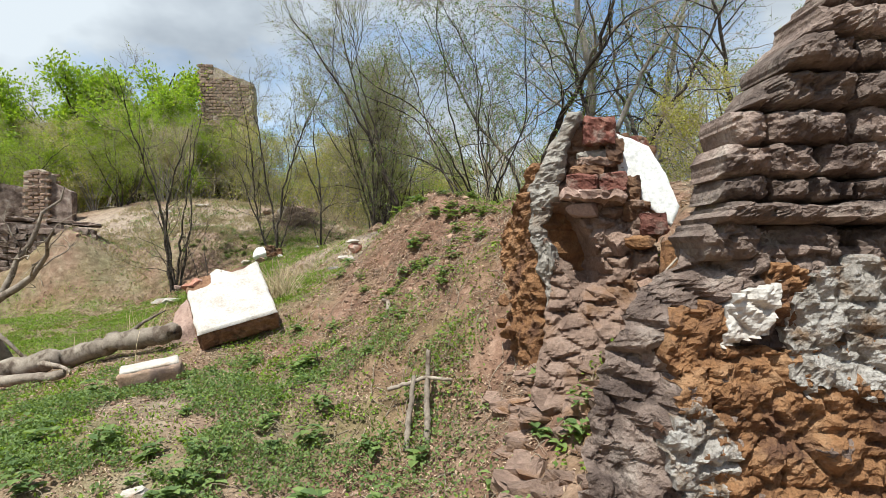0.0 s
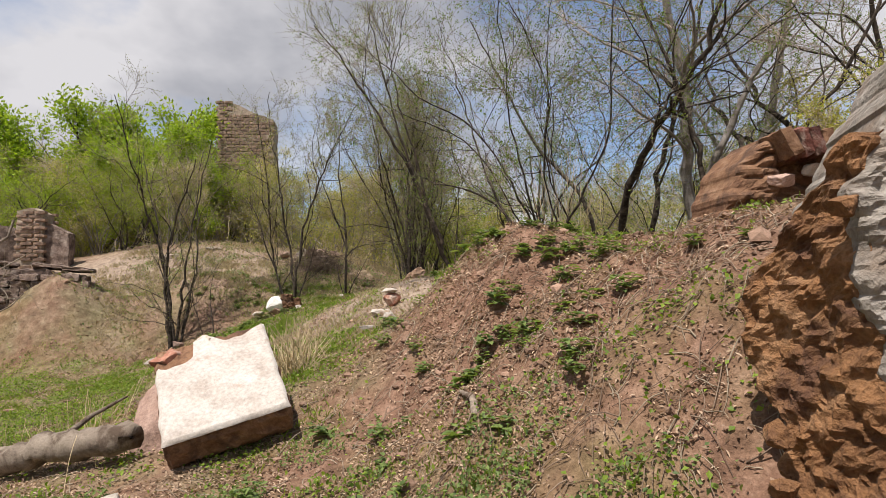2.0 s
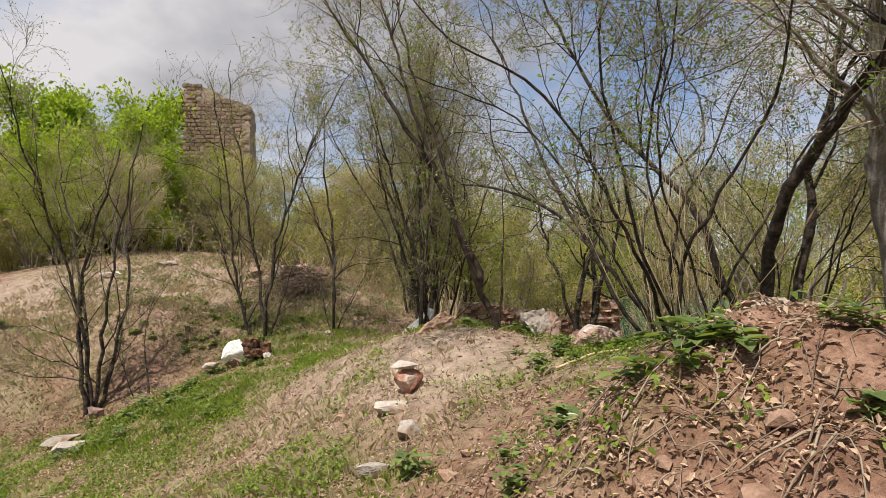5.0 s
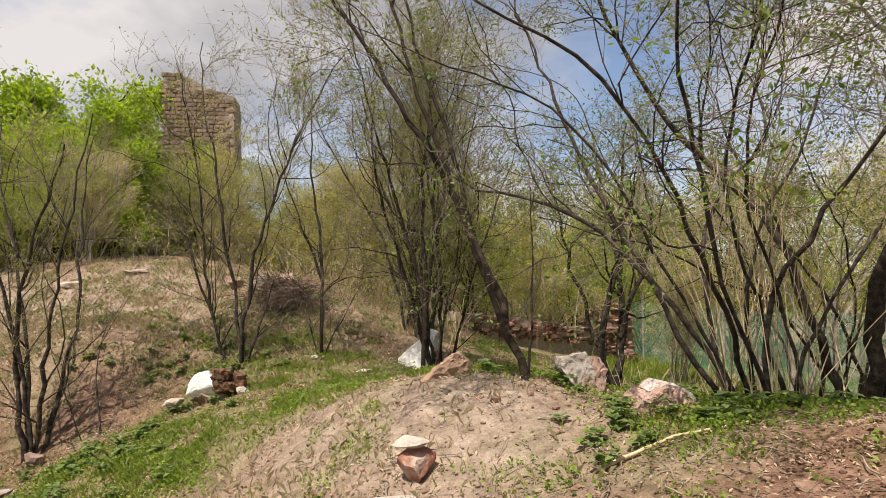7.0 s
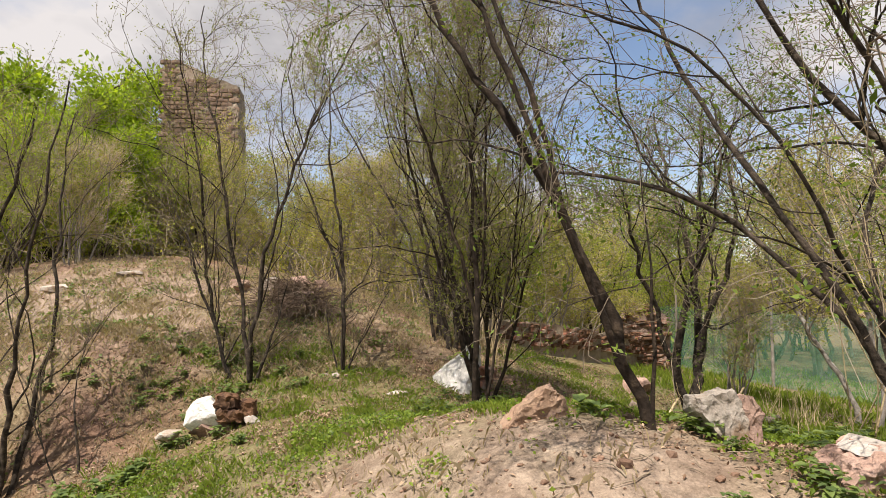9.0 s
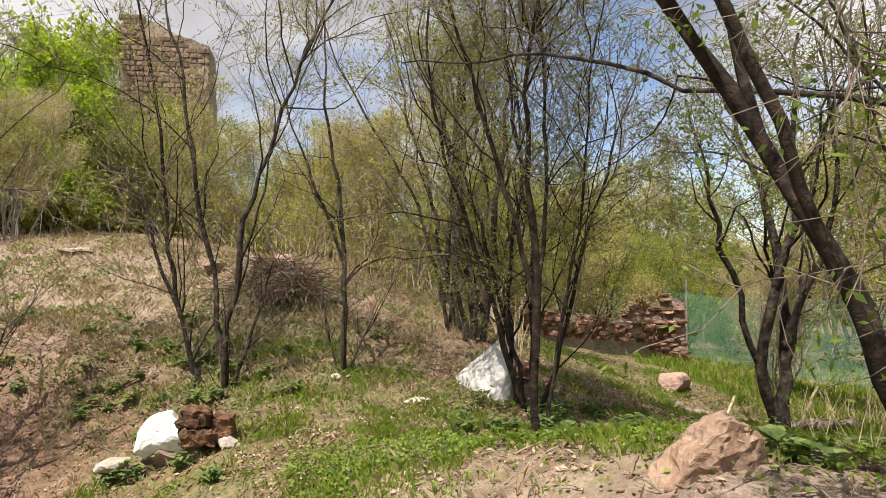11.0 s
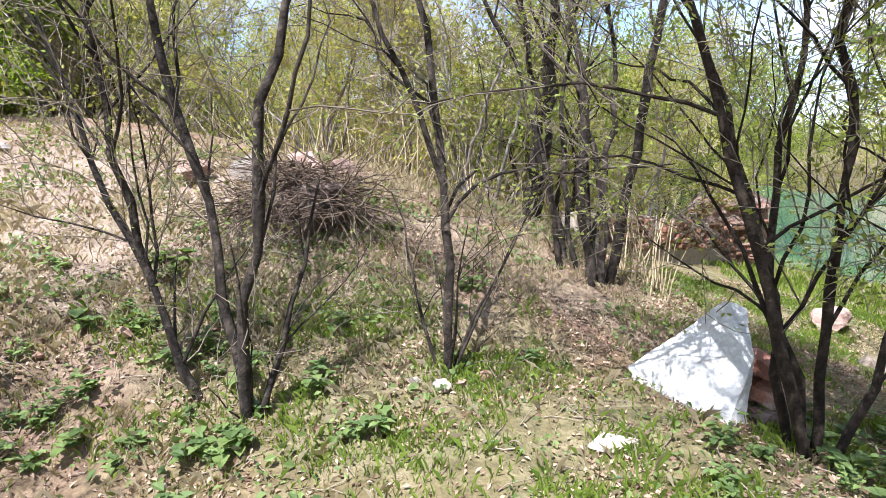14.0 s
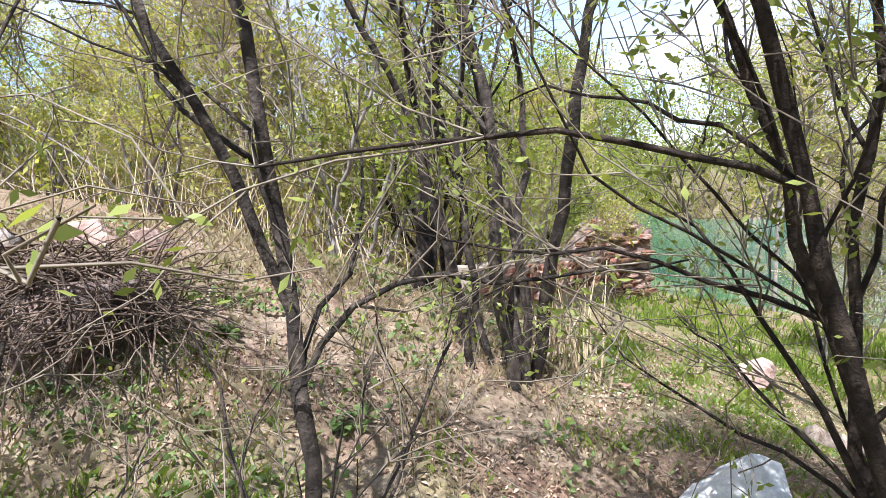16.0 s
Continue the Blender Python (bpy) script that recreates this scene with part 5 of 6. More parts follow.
rock("stone", "flat grey stone on the rim of the bank", -1.6, 8.7, (0.3, 0.16, 0.09), STONE, 137, 0.03, 30, group=S)
rock("stone", "pinkish stone with moss on the bank's crest", 0.6, 8.35, (0.5, 0.36, 0.4), PINK, 139, 0.1, 0, 0, 0, (((-0.02, 0, 0.13), (0.36, 0.26, 0.14), STONE, "crust"),), group=S)
rock("stone", "pale stone in the weeds", -0.6, 7.9, (0.2, 0.16, 0.12), STONE, 141, 0.03, 0, group=S)
rock("stone", "grey stone in the weeds near the start", -1.7, 3.2, (0.2, 0.16, 0.1), STONE, 143, 0.02, 0, group=S)
rock("stone", "grey stone in the weeds near the start", -1.2, 2.7, (0.26, 0.2, 0.14), PLASTER_GREY, 145, 0.03, 0, group=S)


# ---- loose wood, stalks and brush ----
def stick(name, label, pts, r0, r1, mat, category="branch", group="", knots=()):
    """A bent tapered stick or log through the points given, with side shoots."""
    rng = np.random.default_rng(len(pts) * 31 + int(abs(pts[0][0]) * 100))
    base = np.array(pts[0], float)
    p = np.array(pts, float) - base
    s = np.linspace(0, len(p) - 1, 10 * (len(p) - 1) + 1)
    k = np.arange(len(p))
    fine = np.stack([np.interp(s, k, p[:, i]) for i in range(3)], 1) + rng.normal(size=(len(s), 3)) * r0 * 0.12
    t = thing(name, label, category, pose(*base), group)
    radii = np.linspace(r0, r1, len(fine))
    fine, radii = np.concatenate([fine[:1], fine, fine[-1:]]), np.concatenate([[r0 * 0.05], radii, [r1 * 0.05]])
    fine[0] -= (fine[2] - fine[1]) * 0.02
    fine[-1] += (fine[-2] - fine[-3]) * 0.02
    v, f = tubes([(fine, r0, radii)], 10)
    v = v + rng.normal(size=v.shape) * r0 * 0.06
    adopt(new("stem", mesh_from(name, v, f, mat)), t)
    for a, d, l, r in knots:
        q, _ = wander(rng, fine[int(a * (len(fine) - 1))], np.array(d, float) / np.linalg.norm(d), l, 7, 0.14, 0.0)
        adopt(new("side_branch", mesh_from(name + "_shoot", *tubes([(q, r, r * 0.25)], 6), mat)), t)
    return t


def on(x, y, dz=0.0):
    return (x, y, gz(x, y) + dz)


stick("fallen_log", "weathered fallen log lying by the slab", (on(-6.6, 6.6, 0.12), on(-5.2, 6.5, 0.16), on(-4.2, 6.35, 0.16), on(-3.3, 6.1, 0.2), on(-2.75, 5.95, 0.16)), 0.13, 0.09, DEADWOOD, "log", "", ((0.2, (0.3, -0.9, 0.1), 1.0, 0.05), (0.45, (0.6, -0.6, -0.05), 0.9, 0.045), (0.7, (0.5, 0.6, 0.25), 0.6, 0.03)))
stick("fallen_log", "split dark branch under the fallen log", (on(-5.6, 6.0, 0.06), on(-4.6, 5.9, 0.1), on(-3.7, 5.6, 0.08)), 0.08, 0.04, DEADWOOD, "log", "", ((0.4, (0.5, -0.8, 0.2), 0.7, 0.025),))
CROSS = "crossed sticks on the bank"
stick("stick", "bleached stick standing in the crossed heap", (on(-0.24, 3.72, 0.0), on(-0.22, 3.86, 0.13), on(-0.2, 3.98, 0.22)), 0.022, 0.016, DEADWOOD, "stick", CROSS)
stick("stick", "bleached stick standing in the crossed heap", (on(-0.1, 3.72, 0.01), on(-0.11, 3.9, 0.14), on(-0.1, 4.05, 0.28)), 0.024, 0.016, DEADWOOD, "stick", CROSS)
stick("stick", "grey stick lying across the heap", (on(-0.38, 3.98, 0.2), on(-0.12, 3.96, 0.21), on(0.06, 3.9, 0.16)), 0.016, 0.011, DEADWOOD, "stick", CROSS)
stick("stick", "short bleached branch on the slope", (on(-0.5, 5.3, 0.03), on(-0.52, 5.42, 0.06), on(-0.58, 5.56, 0.03)), 0.024, 0.014, DEADWOOD, "stick")
stick("fallen_branch", "long pale branch across the dirt way", (on(-0.55, 9.55, 0.02), on(-0.1, 9.62, 0.04), on(0.4, 9.75, 0.03)), 0.012, 0.006, DRY, "branch")
stick("fallen_branch", "pale bent root hanging over the rubble", ((1.62, 3.55, 1.55), (1.46, 3.48, 1.56), (1.42, 3.42, 1.42), (1.5, 3.36, 1.3), (1.6, 3.3, 1.22)), 0.018, 0.012, DEADWOOD, "root")
stick("fallen_branch", "thin dry root trailing down the rubble", ((1.75, 3.6, 1.66), (1.5, 3.5, 1.58), (1.3, 3.42, 1.4), (1.15, 3.35, 1.25)), 0.009, 0.005, DEADWOOD, "root")
W = "old timbers at the field's edge"
stick("old_timber", "bleached old timber lying in the grass", (on(0.9, 16.6, 0.08), on(1.7, 16.3, 0.1), on(2.5, 16.0, 0.1)), 0.09, 0.08, DEADWOOD, "timber", W)
stick("old_timber", "bleached old timber lying in the grass", (on(1.2, 16.2, 0.06), on(1.9, 16.1, 0.12), on(2.7, 15.7, 0.1)), 0.07, 0.06, DEADWOOD, "timber", W)
stick("old_timber", "pale pole leaning in the grass", (on(1.2, 15.9, 0.03), on(1.35, 16.1, 0.3), on(1.55, 16.3, 0.55)), 0.018, 0.014, DRY, "timber", W)
stick("old_timber", "pale pole leaning in the grass", (on(1.75, 15.4, 0.03), on(1.95, 15.55, 0.3), on(2.2, 15.7, 0.6)), 0.018, 0.014, DRY, "timber", W)
stick("fallen_branch", "short pale stick in the grass", (on(0.55, 15.9, 0.03), on(0.95, 15.8, 0.04)), 0.022, 0.018, DRY, "stick")

dead = tree_meshes("snag", 61, (((0, 0, 0), (0.1, 0.02, 1), 1.5, 0.11), (0.92, (0.75, -0.1, 0.5), 1.6, 0.05), (0.88, (0.35, 0.3, 1), 1.8, 0.045), (0.8, (0.7, 0.05, -0.2), 1.4, 0.035), (0.95, (-0.3, 0, 1), 1.6, 0.05)), 6, 5, 3, 0, (0.03, 0.014), (25, 60), 0.2, 0.01, DEADWOOD, None, 0.2)
plant_tree(dead, -6.05, 8.0, 0, 1.0, "leafless dead tree with a leaning grey trunk")


def stalks(name, label, x, y, count, spread, height, lean, seed, r=0.005, mat=None, category="dry stalks"):
    rng = np.random.default_rng(seed)
    paths = []
    for _ in range(count):
        px, py = x + rng.normal() * spread, y + rng.normal() * spread
        d = np.array([rng.normal() * lean, rng.normal() * lean, 1.0])
        h = height * rng.uniform(0.5, 1.1)
        p, _ = wander(rng, np.array([px - x, py - y, gz(px, py) - gz(x, y) - 0.03]), d / np.linalg.norm(d), h, 5, 0.06, -0.03)
        paths.append((p, r * rng.uniform(0.6, 1.2), r * 0.4))
    ob = new(name, mesh_from(name, *tubes(paths, 4), mat or DRY))
    ob.matrix_basis = at_ground(x, y)
    return tagged(ob, label, category, kind="stuff")


stalks("dry_grass_clump", "pale dry grass clump beside the slab", -2.15, 7.45, 120, 0.12, 0.5, 0.5, 71, 0.006)
stalks("cane_clump", "upright pale dry canes on the slope", -1.2, 16.65, 30, 0.12, 0.85, 0.18, 72, 0.01)
stalks("dry_grass_clump", "pale dry grass at the field's edge", 2.9, 15.9, 90, 0.4, 0.5, 0.3, 73, 0.005)
stalks("dry_grass_clump", "dry yellow grass by the log", -3.9, 6.9, 70, 0.4, 0.45, 0.4, 74, 0.004)
stalks("reed_bed", "tan dry reeds below the thicket", 0.6, 24.2, 260, 1.0, 1.2, 0.2, 75, 0.008)
stalks("reed_bed", "tan dry reeds behind the bank", 0.6, 12.6, 24, 0.3, 0.6, 0.25, 76, 0.005)
stalks("reed_bed", "tan dry reeds hanging among the stems", 1.15, 10.95, 60, 0.25, 2.4, 0.25, 77, 0.006)
stalks("reed_bed", "tall tan dry brush before the thicket", -3.0, 21.0, 160, 1.0, 1.3, 0.35, 80, 0.006)
stalks("reed_bed", "tan dry reeds behind the mound", -3.0, 21.6, 180, 1.2, 0.9, 0.2, 78, 0.008)


def brush_heap(x, y, radius, height, count, seed, label):
    rng = np.random.default_rng(seed)
    t = thing("brush_heap", label, "brushwood", at_ground(x, y))
    part("earth_core", chunk((radius * 1.6, radius * 1.2, height * 1.3), seed), ADOBE, t)
    paths = []
    for _ in range(count):
        a, q = rng.uniform(0, 2 * np.pi), rng.uniform(0, 1) ** 0.5
        p = np.array([math.cos(a) * radius * q, math.sin(a) * radius * 0.75 * q, height * (1 - q * q) * rng.uniform(0.55, 1.0)])
        d = np.array([rng.normal(), rng.normal(), rng.normal() * 0.35])
        pp, _ = wander(rng, p, d / np.linalg.norm(d), rng.uniform(0.25, 0.8), 5, 0.22, -0.06)
        paths.append((pp, rng.uniform(0.003, 0.009), 0.002))
    tagged(adopt(new("twig_tangle", mesh_from("twig_tangle", *tubes(paths, 4), BRUSH)), t), kind="stuff")


brush_heap(-4.2, 16.5, 0.54, 0.46, 620, 81, "dark tangled heap of cut brushwood on the mound")
rock("stone", "pale broken stones on top of the mound", -4.7, 17.1, (0.5, 0.3, 0.3), PLASTER_GREY, 151, 0.08, 0, 0, 0, (((0.45, 0.1, 0.0), (0.4, 0.3, 0.26), PINK, "lump"), ((-0.5, 0.0, -0.02), (0.36, 0.3, 0.22), FRAG, "lump"), ((0.8, 0.0, -0.04), (0.3, 0.24, 0.2), PINK, "lump")), group=S)
rock("stone", "long flat stone on the mound's edge", -7.3, 17.6, (0.5, 0.25, 0.12), STONE, 153, 0.04, 30, group=S)
rock("stone", "flat stones along the mound's edge", -8.2, 17.0, (0.5, 0.3, 0.14), STONE, 155, 0.03, 20, group=S)


# ---- green field fence ----
def build_fence():
    t = thing("netting_fence", "green plastic netting fence on thin posts", "fence", pose(0, 0, 0))
    corners = [(3.9, 29.0), (4.9, 24.8), (5.9, 21.6), (6.8, 18.6), (7.6, 15.6), (8.3, 12.6), (8.8, 9.6)]
    for i, (x, y) in enumerate(corners):
        z = gz(x, y)
        v, f = tubes([(np.array([[x, y, z - 0.2], [x, y, z + 1.0], [x, y, z + 2.1]]), 0.04, 0.035)], 8)
        adopt(new("post", mesh_from("post", v, f, BARK_GREY)), t)
        if i:
            a, b = Vector((*corners[i - 1], 0)), Vector((x, y, 0))
            n = 14
            vs, fs = [], []
            for k in range(n + 1):
                p = a.lerp(b, k / n)
                g = gz(p.x, p.y)
                for h in range(5):
                    vs.append((p.x + 0.03 * math.sin(5 * k + h), p.y, g + 0.02 + 1.75 * h / 4 - 0.08 * math.sin(math.pi * k / n) * (h == 4)))
            for k in range(n):
                for h in range(4):
                    j = k * 5 + h
                    fs.append((j, j + 5, j + 6, j + 1))
            adopt(new("net", mesh_from("net", vs, fs, NET)), t)


build_fence()


# ---- ground cover ----
def scatter(rng, count, box, weight, tries=14):
    """Places in box, thinned by weight(x, y)."""
    x, y = rng.uniform(box[0], box[1], count * tries), rng.uniform(box[2], box[3], count * tries)
    keep = rng.uniform(size=len(x)) < weight(x, y)
    return x[keep][:count], y[keep][:count]


def near_wall_clear(x, y):
    return ~((x > 0.3) & (y < 2.8))


def blade_mesh(name, rng, x, y, per, height, width, lean, mat, spread=0.05):
    n = len(x)
    bx, by = np.repeat(x, per) + rng.normal(size=n * per) * spread, np.repeat(y, per) + rng.normal(size=n * per) * spread
    m = len(bx)
    p = np.stack([bx, by, ground_z(bx, by) - 0.01], 1)
    h = (height * rng.uniform(0.45, 1.2, m) * np.repeat(rng.uniform(0.6, 1.3, n), per))[:, None]
    a = rng.uniform(0, 2 * np.pi, m)
    out = np.stack([np.cos(a), np.sin(a), np.zeros(m)], 1)
    side = np.stack([-np.sin(a), np.cos(a), np.zeros(m)], 1) * width * 0.5
    l = rng.uniform(0.2, 1.0, m)[:, None] * lean
    up = np.array([0, 0, 1.0])
    mid, tip = p + up * h * 0.6 + out * h * l * 0.35, p + up * h * (1 - 0.25 * l) + out * h * l
    v = np.stack([p - side, p + side, mid + side * 0.8, tip, mid - side * 0.8], 1).reshape(-1, 3)
    f = np.arange(m)[:, None] * 5
    return mesh_from(name, v, np.concatenate([f + 0, f + 1, f + 2, f + 3, f + 4], 1), mat, False)


def flat_leaves(name, rng, x, y, size, mat, lift=0.015, tilt=0.5, ratio=0.6):
    n = len(x)
    p = np.stack([x, y, ground_z(x, y) + rng.uniform(0.2, 1.0, n) * lift], 1)
    d = rng.normal(size=(n, 3)) * np.array([1, 1, tilt])
    d /= np.linalg.norm(d, axis=1, keepdims=True)
    nrm = rng.normal(size=(n, 3)) * tilt + np.array([0, 0, 1.0])
    s = np.cross(d, nrm)
    s /= np.linalg.norm(s, axis=1, keepdims=True)
    L = (size * rng.uniform(0.5, 1.3, n))[:, None]
    v = np.stack([p - d * L * 0.5, p + s * L * ratio * 0.5, p + d * L * 0.5, p - s * L * ratio * 0.5], 1)
    v[:, 1, 2] += L[:, 0] * 0.12
    v[:, 3, 2] += L[:, 0] * 0.12
    return mesh_from(name, v.reshape(-1, 3), np.arange(4 * n).reshape(-1, 4), mat, False)


def clods(name, rng, x, y, size, mat):
    bm = bmesh.new()
    bmesh.ops.create_icosphere(bm, subdivisions=1, radius=0.5)
    bv = np.array([v.co[:] for v in bm.verts])
    bf = np.array([[v.index for v in f.verts] for f in bm.faces])
    bm.free()
    n = len(x)
    s = size * rng.lognormal(0, 0.55, n)
    v = bv[None] * (1 + rng.normal(size=(n, len(bv), 1)) * 0.22)
    a = rng.uniform(0, 2 * np.pi, n)
    c, sn = np.cos(a)[:, None], np.sin(a)[:, None]
    sx, sz = rng.uniform(0.7, 1.4, n)[:, None], rng.uniform(0.4, 0.9, n)[:, None]
    vx, vy, vz = v[..., 0] * sx, v[..., 1], v[..., 2] * sz
    v = np.stack([c * vx - sn * vy, sn * vx + c * vy, vz], -1) * s[:, None, None]
    v += np.stack([x, y, ground_z(x, y) + 0.1 * s], 1)[:, None]
    f = bf[None] + (np.arange(n) * len(bv))[:, None, None]
    return mesh_from(name, v.reshape(-1, 3), f.reshape(-1, 3), mat, False)


def ground_cover():
    rng = np.random.default_rng(5)
    tuft = lambda x, y: np.clip(green_share(x, y) - 0.15, 0, 1) * (0.06 + 0.94 * (vnoise(x, y, 0.33, 21) + 0.5 * vnoise(x, y, 0.14, 22) > 0.16)) * near_wall_clear(x, y)
    x, y = scatter(rng, 5200, (-5.5, 2.6, 11.5, 18.5), tuft)
    tagged(new("grass", blade_mesh("grass", rng, x, y, 10, 0.075, 0.005, 0.8, GRASS, 0.06)), "tufts of fresh green grass on the lawn", "grass", kind="stuff")
    x, y = scatter(rng, 2600, (-9, 0.5, 2.5, 12), tuft)
    tagged(new("grass", blade_mesh("grass", rng, x, y, 8, 0.06, 0.007, 0.8, GRASS)), "short green grass in the hollow", "grass", kind="stuff")
    x, y = scatter(rng, 2600, (2, 9, 9, 26), lambda a, b: green_share(a, b))
    tagged(new("grass", blade_mesh("grass", rng, x, y, 7, 0.16, 0.014, 0.6, GRASS)), "green field grass beyond the slope", "grass", kind="stuff")
    cover = lambda x, y: np.clip(green_share(x, y) * 1.2, 0, 1) * (0.12 + 0.88 * (vnoise(x, y, 0.42, 41) + 0.5 * vnoise(x, y, 0.15, 42) > -0.12)) * near_wall_clear(x, y)
    x, y = scatter(rng, 110000, (-10, 1.5, 2.0, 13), cover)
    tagged(new("groundcover", flat_leaves("groundcover", rng, x, y, 0.028, COVER, 0.06, 0.7, 0.7)), "low green ground cover of small round leaves", "ground cover", kind="stuff")
    patch = lambda x, y: np.clip(1.2 - 0.5 * np.hypot((x + 2.4) / 1.9, (y - 3.8) / 1.6) ** 2, 0, 1) * (vnoise(x, y, 0.36, 43) + 0.6 * vnoise(x, y, 0.13, 44) > 0.05) * near_wall_clear(x, y)
    x, y = scatter(rng, 42000, (-5.5, 0.4, 2.2, 6.4), patch)
    tagged(new("groundcover", flat_leaves("groundcover", rng, x, y, 0.026, WEED, 0.075, 0.8, 0.6)), "patches of small dark green weeds in bare soil", "ground cover", kind="stuff")
    x, y = scatter(rng, 11000, (-7, 3.5, 12, 19), cover)
    tagged(new("groundcover", flat_leaves("groundcover", rng, x, y, 0.032, WEED, 0.06, 0.7, 0.6)), "low green weeds among the grass", "ground cover", kind="stuff")
    x, y = scatter(rng, 4200, (-9.5, 1.0, 7, 20), lambda a, b: dry_share(a, b) * (0.3 + 0.7 * (vnoise(a, b, 0.5, 25) > -0.1)))
    tagged(new("dry_grass", blade_mesh("dry_grass", rng, x, y, 8, 0.09, 0.005, 1.0, STRAW, 0.07)), "short dry tan grass on the mound", "dry grass", kind="stuff")
    x, y = scatter(rng, 5000, (-9, 0, 12.5, 19), lambda a, b: dry_share(a, b) * 0.5 * (vnoise(a, b, 0.3, 26) > 0.25))
    tagged(new("groundcover", flat_leaves("groundcover", rng, x, y, 0.05, WEED, 0.06, 0.7, 0.7)), "scattered green weeds on the mound", "ground cover", kind="stuff")
    dead = lambda x, y: (0.25 + 0.75 * (vnoise(x, y, 0.35, 23) > 0.1)) * (1 - 0.75 * path_share(x, y)) * near_wall_clear(x, y)
    x, y = scatter(rng, 110000, (-6, 3, 1.5, 10), dead)
    tagged(new("leaf_litter", flat_leaves("leaf_litter", rng, x, y, 0.03, LITTER, 0.02, 0.5, 0.35)), "brown dead leaves and chips on the bank", "leaf litter", kind="stuff")
    x, y = scatter(rng, 70000, (-8, 3, 10, 19), dead)
    tagged(new("leaf_litter", flat_leaves("leaf_litter", rng, x, y, 0.034, LITTER, 0.02, 0.5, 0.45)), "brown dead leaves under the trees", "leaf litter", kind="stuff")
    x, y = scatter(rng, 9000, (-1.0, 1.6, 5.2, 8.4), lambda a, b: 0.35 + 0.65 * (vnoise(a, b, 0.25, 29) > 0.0))
    tagged(new("leaf_litter", flat_leaves("leaf_litter", rng, x, y, 0.032, LITTER, 0.03, 0.6, 0.4)), "curled dead leaves on the crest of the bank", "leaf litter", kind="stuff")
    x, y = scatter(rng, 900, (-1.2, 1.6, 5.0, 8.6), lambda a, b: 0.2 + 0.8 * (vnoise(a, b, 0.3, 31) > 0.2))
    tagged(new("clods", clods("clods", rng, x, y, 0.03, CLOD)), "broken clods and stones on the crest of the bank", "soil", kind="stuff")
    lumps = lambda x, y: (0.25 + 0.75 * earth_share(x, y)) * near_wall_clear(x, y)
    x, y = scatter(rng, 5000, (-6, 3, 1.5, 11), lumps)
    tagged(new("clods", clods("clods", rng, x, y, 0.02, CLOD)), "crumbs of reddish earth and small stones", "soil", kind="stuff")
    x, y = scatter(rng, 4000, (-9, 2, 10, 19), lambda a, b: 0.3 + 0.7 * earth_share(a, b))
    tagged(new("clods", clods("clods", rng, x, y, 0.02, CLOD)), "crumbs of dry earth on the mound", "soil", kind="stuff")
    x, y = scatter(rng, 5200, (-6, 3, 1.5, 18), lambda a, b: 0.4 * near_wall_clear(a, b) + 0.5 * earth_share(a, b))
    paths = []
    for px, py in zip(x, y):
        d = rng.normal(size=3) * np.array([1, 1, 0.1])
        p, _ = wander(rng, np.array([px, py, 0.0]), d / np.linalg.norm(d), rng.uniform(0.06, 0.3), 5, 0.25, 0.0)
        p[:, 2] = ground_z(p[:, 0], p[:, 1]) + 0.008 + np.abs(rng.normal()) * 0.012 * np.array([0, 1, 1.6, 1.6, 1, 0.3])
        paths.append((p, rng.uniform(0.002, 0.005), 0.0012))
    tagged(new("twig_litter", mesh_from("twig_litter", *tubes(paths, 4), TWIG)), "dry twigs and straw strewn on the ground", "twigs", kind="stuff")
    x, y = scatter(rng, 1100, (-1.3, 1.7, 3.2, 8.6), lambda a, b: (0.3 + 0.7 * (vnoise(a, b, 0.4, 33) > 0.0)) * near_wall_clear(a, b))
    paths = []
    for px, py in zip(x, y):
        d = rng.normal(size=3) * np.array([1, 1, 0.1])
        p, _ = wander(rng, np.array([px, py, 0.0]), d / np.linalg.norm(d), rng.uniform(0.08, 0.36), 5, 0.2, 0.0)
        p[:, 2] = ground_z(p[:, 0], p[:, 1]) + 0.01 + np.abs(rng.normal()) * 0.02 * np.array([0, 1, 1.6, 1.6, 1, 0.3])
        paths.append((p, rng.uniform(0.0015, 0.0045), 0.001))
    tagged(new("twig_litter", mesh_from("twig_litter", *tubes(paths, 4), DEAD_TWIG)), "dead stems and broken twigs on the bank", "twigs", kind="stuff")


